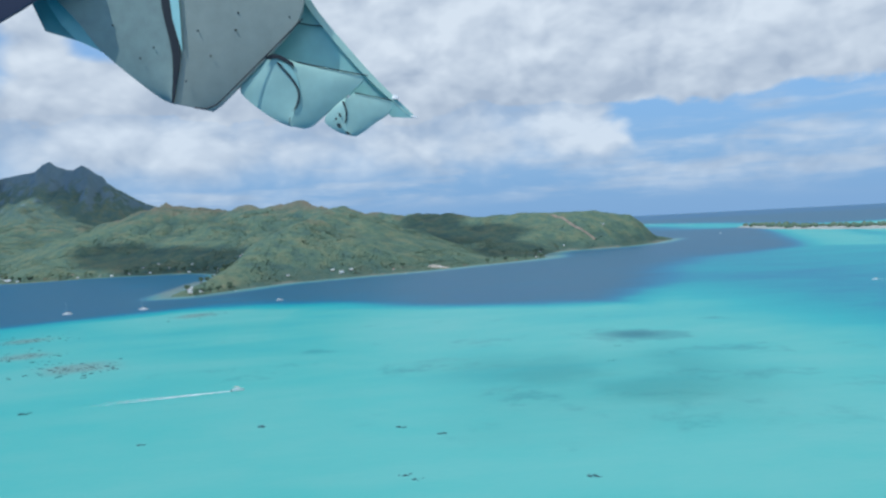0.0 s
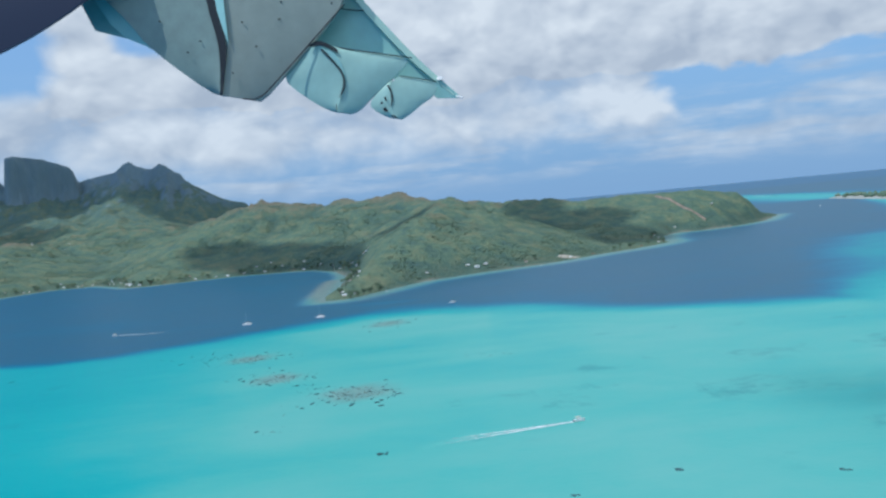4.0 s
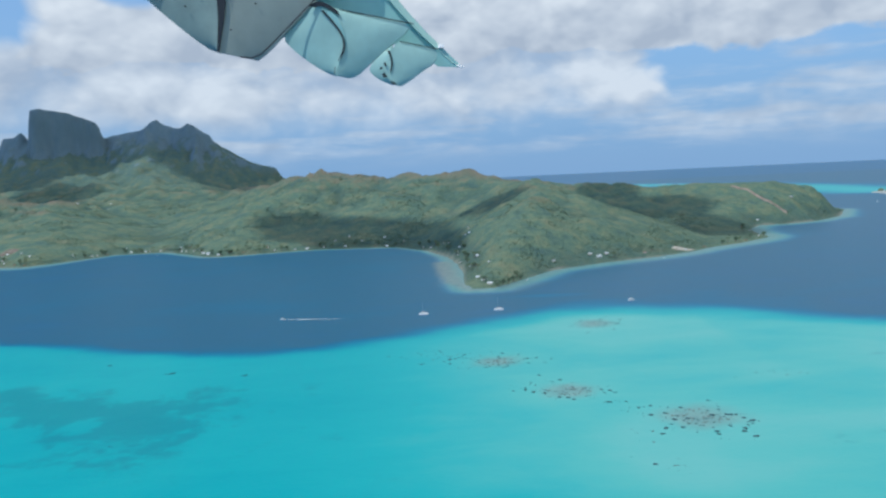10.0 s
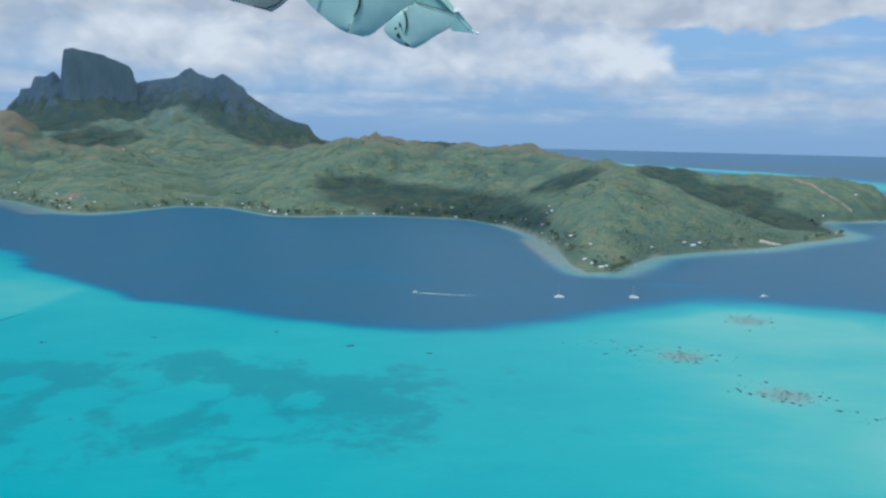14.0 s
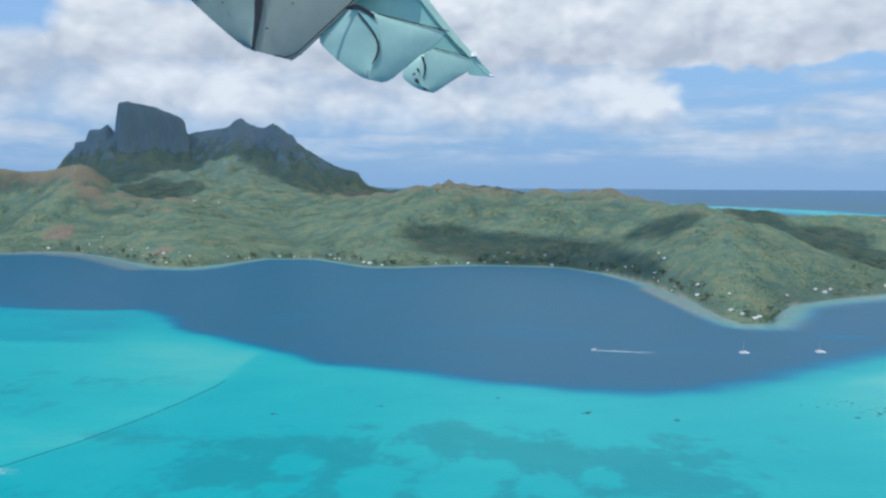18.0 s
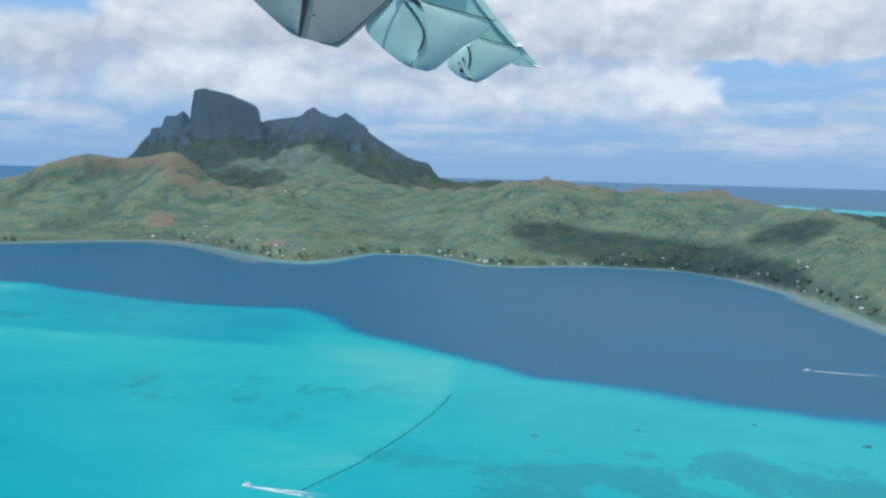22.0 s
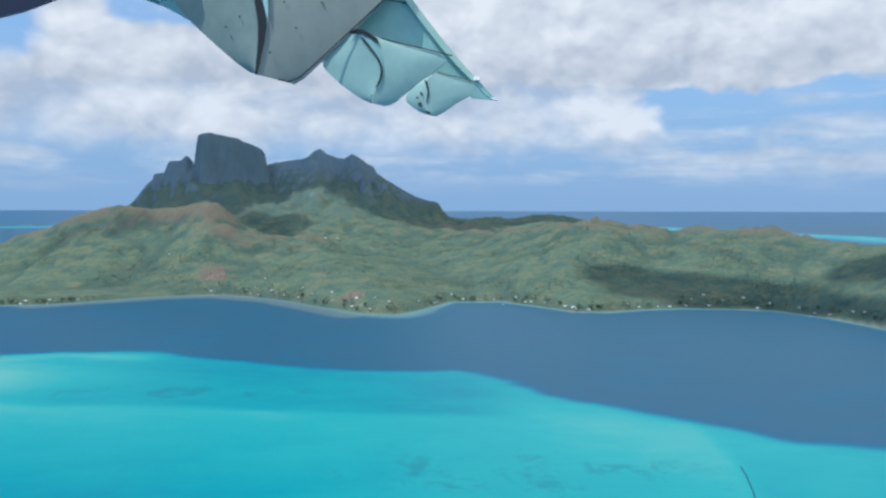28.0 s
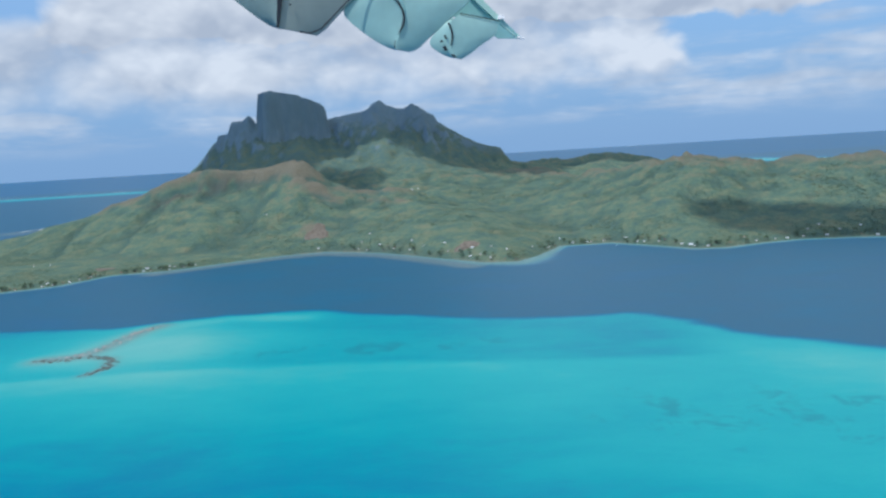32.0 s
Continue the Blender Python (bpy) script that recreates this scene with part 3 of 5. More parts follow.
def island_height(x, y):
    """Height of the land over the sea, with the masks of rock and dry ground."""
    x, y = np.asarray(x, float), np.asarray(y, float)
    wx = x + 16 * (fractal(x / 60, y / 60, 3, 5) - 0.5)
    wy = y + 16 * (fractal(x / 60, y / 60, 3, 9) - 0.5)
    land = inside(x, y, COAST)
    d, _ = along(x, y, COAST + COAST[:1])
    d = np.where(land, d, -d)
    parts = [tent(wx, wy, r) for r in (RIDGE_EAST, RIDGE_POINT, RIDGE_COVE, RIDGE_BAY, RIDGE_BROWN, RIDGE_CAPE, RIDGE_QUARRY, RIDGE_FAR)]
    parts += [tent(wx, wy, RIDGE_FOOT, 1.1), tent(wx, wy, RIDGE_SPUR, 1.1)]
    peaks = tent(x, y, RIDGE_PEAKS, 1.0)
    h = sum(p ** 10 for p in parts) ** 0.1
    # gullies that run down the slopes
    g = np.abs(fractal(wx / 34, wy / 34, 4, 21) - 0.5) * 2
    g2 = np.abs(fractal(wx / 13, wy / 13, 3, 33) - 0.5) * 2
    h = h * (0.885 + 0.28 * g + 0.04 * g2) + 1.5 * (g2 - 0.3) * sstep(3, 14, h)
    ribs = np.abs(fractal((x + 0.3 * y) / 22, y / 70, 4, 63) - 0.5) * 2
    ribs2 = np.abs(fractal(x / 9, y / 16, 3, 67) - 0.5) * 2
    crest = np.exp(-(along(x, y, RIDGE_PEAKS)[0] / 9) ** 2)
    peaks = peaks * (1 + (1 - crest) * (0.30 * (ribs - 0.35) + 0.10 * (ribs2 - 0.35))) + crest * 3.0 * (ribs2 - 0.35)
    h = (np.clip(h, 0, None) ** 10 + np.clip(peaks, 0, None) ** 10) ** 0.1
    h = h + 0.02 * np.clip(d, 0, 100) + 0.5
    h = h * sstep(-1, 16 + 14 * fractal(x / 40, y / 40, 2, 3), d) ** 0.8 + 0.55 * sstep(-0.5, 1.2, d) - 0.5
    # the great rock block: steep walls under a sloping rim
    ax, ay = np.array((-634.0, 946.0)), np.array((-556.0, 986.0))
    u = ((x - ax[0]) * (ay - ax)[0] + (y - ax[1]) * (ay - ax)[1]) / ((ay - ax) ** 2).sum()
    q = (-(x - ax[0]) * (ay - ax)[1] + (y - ax[1]) * (ay - ax)[0]) / math.hypot(*(ay - ax))
    top = np.interp(u, (0, 0.05, 0.14, 0.34, 0.52, 0.66, 0.78, 0.87, 0.92), (138, 141.5, 143.5, 140, 137.5, 133, 128.5, 125.5, 119)) + 1.5 * (fractal(x / 7, y / 7, 2, 2) - 0.5)
    rough = 5 * (fractal(x / 11, y / 11, 3, 41) - 0.5) + 3 * (fractal(x / 4.5, y / 4.5, 2, 43) - 0.5)
    edge = np.minimum(np.minimum(u * 88 - 2, (0.925 - u) * 88), np.minimum(q + 13, 15 - q)) + rough
    wall = sstep(-4, 1.5, edge)
    h = np.maximum(h, h + (top - h) * wall * (edge > -7))
    # the stepped spires beside it, the twin horns and the brown headland: thin crags along the skyline
    for line, mid, steep in ((SPIRES, 955, 2.6), (HORNS, 992, 1.9), (BROWN_CREST, 640, 1.3)):
        px, pz = [p[0] for p in line], [p[1] for p in line]
        z = np.interp(x, px, pz) + 1.6 * (fractal(x / 4, y / 6, 2, 55) - 0.5)
        off = np.clip(np.abs(y - mid + 5 * (fractal(x / 16, y / 30, 2, 58) - 0.5)) - 2.2, 0, None)
        crag = z - steep * off * (0.75 + 0.5 * fractal(x / 8, y / 12, 2, 71))
        h = np.where((x > px[0]) & (x < px[-1]), np.maximum(h, crag), h)
    # the knob on the long ridge
    r = np.clip(np.hypot(x + 212, y - 609) + 5 * (fractal(x / 7, y / 7, 2, 71) - 0.5) - 1.5, 0, None)
    h = np.where(r < 6.3, np.maximum(h, 50 - 9 * np.clip(r / 4.5, 0, 1.5) ** 1.3), h)
    return h, d


# ---------------------------------------------------------------- land
LAY = {}


def build_land():
    xs = np.concatenate([np.arange(-830, -730, 4.0), np.arange(-730, 200, 2.4)])
    ys = np.concatenate([np.arange(268, 700, 2.4), np.arange(700, 1060, 3.2), np.arange(1060, 1380, 10.0)])
    gx, gy = np.meshgrid(xs, ys, indexing="ij")
    h, d = island_height(gx, gy)
    sx, sy = np.gradient(h, xs, ys)
    slope = np.hypot(sx, sy)
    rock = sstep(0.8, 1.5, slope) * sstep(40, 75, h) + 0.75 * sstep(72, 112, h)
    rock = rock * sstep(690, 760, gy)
    brown = 0.34 * np.exp(-(along(gx, gy, RIDGE_BROWN)[0] / 15) ** 2) + 0.28 * np.exp(-(along(gx, gy, RIDGE_EAST)[0] / 22) ** 2) * (gx < -40)
    spur = 0.62 * np.exp(-(along(gx, gy, [(-560, 634), (-519, 633), (-506, 620), (-489, 603), (-478, 596)])[0] / 9) ** 2)
    spur = np.maximum(spur, 0.5 * np.exp(-(along(gx, gy, [(-463, 600), (-453, 608), (-432, 596)])[0] / 8) ** 2))
    brown = np.maximum(brown, spur)
    dry = np.clip(brown * sstep(12, 34, h) + 0.9 * np.exp(-(np.hypot(gx + 486, gy - 548) / 15) ** 2) + 0.6 * np.exp(-(np.hypot(gx + 375, gy - 462) / 12) ** 2)
                  + 0.5 * np.exp(-(np.hypot(gx + 600, gy - 470) / 20) ** 2) + 0.5 * sstep(10, 34, h), 0, 1.2)
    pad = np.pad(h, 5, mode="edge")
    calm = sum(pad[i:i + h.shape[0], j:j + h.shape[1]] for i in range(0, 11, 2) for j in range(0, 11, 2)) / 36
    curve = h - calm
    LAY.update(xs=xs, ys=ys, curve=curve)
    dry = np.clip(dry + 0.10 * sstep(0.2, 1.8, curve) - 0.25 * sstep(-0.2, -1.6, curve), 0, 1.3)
    cliff = np.exp(-(along(gx, gy, [(-570, 630), (-590, 624), (-615, 616), (-632, 618)])[0] / 7) ** 2)
    rock = np.clip(rock, 0, 1)
    sand = sstep(2.2, 0.6, d) * sstep(-4, 0.0, d) * 0.7 * sstep(0.38, 0.6, fractal(gx / 22, gy / 22, 3, 14))
    keep = h > -0.42
    fc = grid_faces(len(xs), len(ys))
    fc = fc[keep.ravel()[fc].any(1)]
    v = np.stack([gx, gy, h], -1).reshape(-1, 3)
    used = np.zeros(len(v), bool)
    used[fc.ravel()] = True
    remap = np.cumsum(used) - 1
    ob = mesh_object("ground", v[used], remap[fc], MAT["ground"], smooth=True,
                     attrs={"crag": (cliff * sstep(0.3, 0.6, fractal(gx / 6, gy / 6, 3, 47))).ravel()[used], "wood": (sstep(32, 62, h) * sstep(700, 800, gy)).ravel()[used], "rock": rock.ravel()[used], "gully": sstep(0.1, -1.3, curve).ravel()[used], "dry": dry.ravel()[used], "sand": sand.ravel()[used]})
    return tagged(ob, "steep green volcanic island with dark rock peaks and dry brown ridges", "island", kind="structure")


land = build_land()


# ---------------------------------------------------------------- lagoon and ocean
BANK_EDGE = [(-1500, 420), (-700, 330), (-562, 309), (-515, 306), (-475, 322), (-437, 322), (-403, 307), (-381, 297), (-340, 291), (-318, 291), (-300, 277),
             (-289, 260), (-277, 250), (-250, 229), (-231, 213), (-203, 204), (-186, 196), (-170, 192), (-150, 191), (-135, 194), (-114, 204), (-90, 216),
             (-72, 225), (-57, 226), (-35, 220), (-4, 200), (29, 190), (50, 184), (75, 235), (98, 308), (125, 349), (181, 386), (240, 440), (310, 500), (900, 640)]
REEF_RING = [(-2400, 1500), (-1700, 1700), (-1390, 1760), (-1150, 1795), (-700, 1900), (20, 1990), (150, 1830), (200, 1650), (300, 1470), (360, 1380), (380, 1120), (365, 900)]
RUBBLE = [(-95.5, 175.5, 11), (-83.5, 151.5, 10), (-64, 134, 13), (-67.5, 212, 11), (-74, 125, 6), (-73, 114, 6), (-42, 158, 8)]


def build_sea():
    xs = np.concatenate([-np.geomspace(5200, 1800, 10), -np.arange(1760, 660, -28.0), np.arange(-650, 262, 2.2), np.arange(268, 560, 7.0), np.geomspace(570, 5200, 22)])
    ys = np.concatenate([-np.geomspace(5200, 40, 18), np.arange(-20, 30, 8.0), np.arange(30, 520, 2.2), np.arange(524, 900, 7.0), np.arange(910, 2120, 22.0), np.geomspace(2150, 5200, 16)])
    gx, gy = np.meshgrid(xs, ys, indexing="ij")
    edge = np.interp(gx, [p[0] for p in BANK_EDGE], [p[1] for p in BANK_EDGE])
    de, _ = along(gx, gy, BANK_EDGE)
    de = np.where(gy > edge, de, -de) + 9 * (fractal(gx / 26, gy / 16, 4, 77) - 0.5)                     # positive on the deep side
    coast = along(gx, gy, COAST + COAST[:1])[0]
    coast = np.where(inside(gx, gy, COAST), -coast, coast)
    # the sandy bank
    low = fractal(gx / 55 + 3, gy / 40, 4, 71)
    pale = sstep(-138, -62, gx)
    bank = 0.345 - 0.245 * pale
    bank = bank + 0.08 * sstep(-60, -110, gx) * sstep(-165, -120, gx) * sstep(120, 85, gy)
    near_edge = sstep(-60, -8, de) * sstep(0, -8, de)
    bank = bank - 0.07 * near_edge * (gx < -40)
    net = np.interp(gy, (139, 152, 166, 181, 196), (-272, -265, -259.4, -254.6, -252))
    fan = sstep(-345, -300, gx) * sstep(2, -2, gx - net) * sstep(92, 118, gy) * sstep(246, 225, gy)
    bank = bank - 0.12 * fan * (0.5 + 0.5 * sstep(-300, -262, gx))
    bar = 240 + 4 * np.sin(gx / 40)
    west = sstep(-288, -315, gx)
    step = sstep(4, -3, gy - bar)
    bank = np.where(gx < -285, bank * (1 - west) + west * (0.44 * (1 - step) + step * (0.255 + (0.13 + 0.17 * sstep(-300, -390, gx)) * sstep(240, 135, gy))), bank)
    isle = np.exp(-(((gx + 488) / 46) ** 2 + ((gy - 275) / 34) ** 2))
    bank = bank - 0.42 * isle
    east = sstep(48, 110, gx + 0.25 * (gy - 150))
    bank = bank * (1 - east) + east * (0.44 + 0.08 * sstep(60, 20, np.abs(gx - 85 - (gy - 100) * 0.1)))
    murk = np.exp(-((gx - 21) / 20) ** 4 - ((gy - 101) / 23) ** 4) * (0.35 + 0.65 * sstep(0.36, 0.62, fractal(gx / 14, gy / 12, 4, 19)))
    bank = bank + 0.10 * murk
    for rx, ry, rr in RUBBLE:
        bank = bank - 0.10 * np.exp(-(np.hypot(gx - rx, (gy - ry) * 1.2) / rr) ** 2)
    bank = bank + (0.10 + 0.05 * pale) * (low - 0.5)
    drift = fractal((gx + 0.6 * gy) / 44, (gy - 0.25 * gx) / 9, 4, 101) - 0.5
    bank = bank + pale * (1 - east) * (0.12 * drift - 0.035 * sstep(110, 85, gy))
    soft = 7.5 + 22 * sstep(-150, -60, gx) * sstep(60, -60, gx) + 14 * sstep(10, 60, gx) + 3 * sstep(-250, -170, gx)
    deep = 0.86 + 0.06 * (low - 0.5)
    t = sstep(-0.35, 0.85, de / soft)
    depth = bank * (1 - t) + deep * t
    # fringe round the island
    wide = 0.38 + 0.55 * sstep(-125, -95, gx) + 1.0 * np.exp(-(np.hypot(gx + 345, gy - 425) / 26) ** 2)
    fr = sstep(wide * (13 + 9 * low), 1.5, coast)
    depth = depth * (1 - fr) + fr * 0.30
    flat = sstep(wide * (12 + 10 * fractal(gx / 30, gy / 30, 2, 7)), 1.5, coast) * 0.74
    point = np.exp(-(along(gx, gy, [(-112, 366), (-109, 330), (-106, 300), (-98, 280)])[0] / 4.6) ** 4)
    flat = np.clip(np.maximum(flat, point * 1.0), 0, 0.9)
    # shoals by the motu and the barrier reef
    motu = np.exp(-(along(gx, gy, [(232, 410), (268, 505), (318, 640), (345, 720)])[0] / 30) ** 4)
    motu = np.maximum(motu, sstep(0, 40, gx - np.interp(gy, (340, 400, 500, 640, 760), (260, 240, 275, 320, 340))) * sstep(340, 380, gy) * sstep(900, 800, gy))
    depth = depth * (1 - motu) + motu * 0.13
    ring, _ = along(gx, gy, REEF_RING)
    lagoon_far = (gy > 560) & (gy < 2100)
    depth = np.where(lagoon_far, np.minimum(depth, 0.86), depth)
    reef = np.exp(-(ring / 72) ** 2)
    depth = depth * (1 - reef) + reef * 0.24
    depth = np.where((gy > 2060) | (gx < -2200) | (gx > 1300), 1.0, depth)
    shoal = np.exp(-(((gx + 76) / 13) ** 2 + ((gy - 261) / 2.5) ** 2))
    depth = depth - 0.22 * shoal
    ragged = 26 * (fractal(gx / 22, gy / 16, 4, 88) - 0.5)
    weed = np.exp(-(((gx + 186) / 74) ** 2) ** 2) * sstep(172, 158, gy + ragged) * sstep(96, 134, gy + ragged)
    weed = weed * (1 - 0.7 * sstep(-172, -130, gx))
    streaks = sstep(0.5, 0.68, fractal((gx - 0.4 * gy) / 60, (gy + 0.12 * gx) / 9, 4, 90))
    weed = np.maximum(weed, 0.38 * streaks * sstep(-75, -35, gx) * sstep(75, 100, gy) * sstep(185, 165, gy))
    weed = np.maximum(weed, 2.0 * np.exp(-((gx - 36) / 7) ** 2 - ((gy - 139) / 6.5) ** 2))
    weed = np.maximum(weed, 0.4 * np.exp(-((gx - 20) / 26) ** 2 - ((gy - 90) / 18) ** 2))
    weed = np.maximum(weed, 0.45 * np.exp(-((gx + 300) / 40) ** 2 - ((gy - 190) / 22) ** 2))
    weed = np.maximum(weed, 0.5 * np.exp(-((gx + 400) / 60) ** 2 - ((gy - 262) / 9) ** 2))
    for hx, hy, hr in ((-208, 136, 6.5), (-195, 135, 7), (-190, 143, 5.5), (-180, 136, 5), (-222, 144, 5), (-205, 125, 5), (-203, 152, 3), (-232, 128, 6), (-170, 141, 4), (-176, 128, 5)):
        weed = weed * (1 - np.exp(-(np.hypot(gx - hx, gy - hy) / hr) ** 6))
    for rx, ry, rr in RUBBLE[:4]:
        rim = np.hypot(gx - rx, (gy - ry) * 1.15) / (0.62 * rr) + 0.5 * (fractal(gx / 5, gy / 4, 3, 93) - 0.5)
        flat = np.maximum(flat, 0.6 * sstep(1.05, 0.35, rim))
    bay = np.exp(-(along(gx, gy, [(-560, 452), (-529, 474), (-500, 494), (-471, 503), (-431, 483), (-400, 452), (-375, 424)])[0] / 9) ** 4)
    flat = np.maximum(flat, 0.62 * bay * (coast > -3))
    sandbar = np.exp(-(along(gx, gy, [(-519, 263), (-506, 267), (-503, 281), (-501, 300), (-497, 309)])[0] / 4.4) ** 2)
    sandbar = np.maximum(sandbar, np.exp(-(along(gx, gy, [(-493, 243), (-490, 252), (-494, 262), (-504, 266)])[0] / 2.2) ** 2))
    flat = np.maximum(flat, 0.8 * sandbar)
    halo = np.exp(-(along(gx, gy, [(-519, 263), (-506, 267), (-503, 281), (-500, 304), (-470, 318), (-440, 312)])[0] / 7) ** 2)
    depth = depth - 0.2 * halo
    reef_nw = np.exp(-(along(gx, gy, [(-860, 790), (-835, 855), (-800, 890)])[0] / 16) ** 4) * (coast > -5)
    flat = np.maximum(flat, 0.6 * reef_nw)
    z = np.zeros_like(gx)
    ob = mesh_object("water", np.stack([gx, gy, z], -1).reshape(-1, 3), grid_faces(len(xs), len(ys)), MAT["water"], smooth=True,
                     attrs={"murk": murk.ravel(), "depth": np.clip(depth, 0.05, 1).ravel(), "flat": flat.ravel(), "weed": weed.ravel()})
    return tagged(ob, "clear turquoise lagoon over white sand with a deep blue channel", "lagoon", kind="structure")


sea = build_sea()


# ---------------------------------------------------------------- clouds
def fair_cloud(x, y, z, rx, ry, seed):
    """A small thin cumulus with a flat base and a heaped top; its shadow falls on the hills."""
    rng = np.random.RandomState(seed)
    n, rings = 64, 12
    a = np.arange(n) * 2 * math.pi / n
    reach = 1 + 0.30 * (fractal(1.3 * np.cos(a) + 7 * seed, 1.3 * np.sin(a), 3, seed) - 0.5) + 0.22 * np.sin(2 * a + rng.uniform(0, 6)) * rng.uniform(0.3, 1)
    reach = reach + 0.24 * (fractal(5 * np.cos(a) + 3, 5 * np.sin(a) + seed, 3, seed + 40) - 0.5)
    r = np.linspace(0.02, 1, rings)[:, None]
    px, py = x + rx * 1.08 * r * reach * np.cos(a), y + ry * 1.08 * r * reach * np.sin(a)
    lump = min(rx, ry) * np.sqrt(np.clip(1 - r * r, 0, 1)) * (0.45 + 0.8 * fractal(px / 16, py / 16, 3, seed + 9))
    top, low = np.stack([px, py, z + lump], -1), np.stack([px, py, z - 0.12 * lump], -1)
    v = np.concatenate([low, top[-2::-1]], 0)
    m = len(v)
    i, j = np.meshgrid(np.arange(m - 1), np.arange(n), indexing="ij")
    f = np.stack([i * n + j, i * n + (j + 1) % n, (i + 1) * n + (j + 1) % n, (i + 1) * n + j], -1).reshape(-1, 4)
    ob = mesh_object("cloud", v.reshape(-1, 3), f, MAT["billow"], smooth=True)
    tagged(ob, "small white fair-weather cumulus drifting over the hills", "cloud", group="small clouds", kind="stuff")


MAT["billow"] = cloud_material("cloud_billow", 0.65)


def shade_at(sx, sy, sz, rx, ry, seed, z=900):
    k = (z - sz) / SUN_DIR.z
    fair_cloud(sx + SUN_DIR.x * k, sy + SUN_DIR.y * k, z, rx, ry, seed)


shade_at(-204, 494, 12, 29, 32, 1)
shade_at(-166, 481, 6, 38, 25, 2)
shade_at(-128, 456, 4, 22, 27, 3)
shade_at(-108, 414, 6, 9, 30, 14)
shade_at(-84, 456, 20, 26, 21, 13)
shade_at(-215, 1165, 30, 120, 48, 16, 1300)
shade_at(0, 548, 25, 22, 27, 4)
shade_at(28, 510, 12, 26, 27, 5)
shade_at(46, 460, 4, 28, 28, 6)
shade_at(-632, 905, 70, 100, 95, 7, 1300)
shade_at(-575, 835, 45, 48, 36, 8, 1300)
shade_at(-512, 735, 38, 42, 78, 11, 1300)
shade_at(-318, 860, 40, 52, 95, 12, 1300)
shade_at(-372, 968, 60, 82, 80, 9, 1300)
shade_at(-508, 976, 95, 78, 54, 10, 1300)


# ---------------------------------------------------------------- woods
bm_ico = bmesh.new()
bmesh.ops.create_icosphere(bm_ico, subdivisions=1, radius=1.0)
ICO_V = np.array([v.co[:] for v in bm_ico.verts])
ICO_F = np.array([[v.index for v in f.verts] for f in bm_ico.faces])
bm_ico.free()


def clumps(name, pts, radii, mat, flat=0.8, rng=None, sink=0.25):
    """Many ragged leaf or rock clumps in one mesh."""
    rng = rng or np.random.RandomState(3)
    n = len(pts)
    jit = rng.uniform(0.62, 1.25, (n, len(ICO_V), 1))
    rot = rng.uniform(0, 6.28, n)
    c, s = np.cos(rot)[:, None], np.sin(rot)[:, None]
    v = ICO_V[None] * jit
    vx, vy = v[..., 0] * c - v[..., 1] * s, v[..., 0] * s + v[..., 1] * c
    v = np.stack([vx, vy, v[..., 2] * flat], -1) * radii[:, None, None]
    v[..., 2] += radii[:, None] * sink
    v += pts[:, None]
    f = ICO_F[None] + (np.arange(n) * len(ICO_V))[:, None, None]
    return mesh_object(name, v.reshape(-1, 3), f.reshape(-1, 3), mat, smooth=True)


def woods():
    rng = np.random.RandomState(11)
    n = 330000
    x, y = rng.uniform(-720, 190, n), 275 + 500 * rng.uniform(0, 1, n) ** 1.0
    h, d = island_height(x, y)
    e = 2.0
    hx, hy = island_height(x + e, y)[0], island_height(x, y + e)[0]
    slope = np.hypot(hx - h, hy - h) / e
    thick = fractal(x / 26, y / 26, 4, 61)
    ix = np.clip(np.searchsorted(LAY["xs"], x), 0, len(LAY["xs"]) - 1)
    iy = np.clip(np.searchsorted(LAY["ys"], y), 0, len(LAY["ys"]) - 1)
    hollow = LAY["curve"][ix, iy]
    brown = np.exp(-(along(x, y, RIDGE_BROWN)[0] / 24) ** 2) + 0.6 * np.exp(-(along(x, y, RIDGE_EAST)[0] / 20) ** 2) * (x < -40)
    chance = sstep(0.44, 0.60, thick) * 0.9 + 0.3 * sstep(30, 6, d) + 0.03
    chance = chance * (1 - 0.7 * sstep(0.0, 1.4, hollow)) + 0.3 * sstep(-0.1, -1.2, hollow)
    chance = chance * (1 - 0.8 * np.clip(brown, 0, 1))
    bare = (np.hypot(x + 486, y - 548) < 13) | (np.hypot(x - 1, y - 372) < 7) | (np.hypot(x + 43, y - 342) < 5)
    ok = (d > 2.0) & (slope < 1.1) & (rng.uniform(0, 1, n) < chance * 0.62) & ~bare & (h > 0.1)
    p = np.stack([x, y, h], -1)[ok]
    r = rng.uniform(0.28, 0.70, len(p)) * (0.75 + 0.6 * thick[ok])
    ob = clumps("forest", p, r, MAT["forest"], 0.22, rng, 0.08)
    tagged(ob, "dense green tropical forest covering the hillsides", "forest", kind="stuff")


woods()


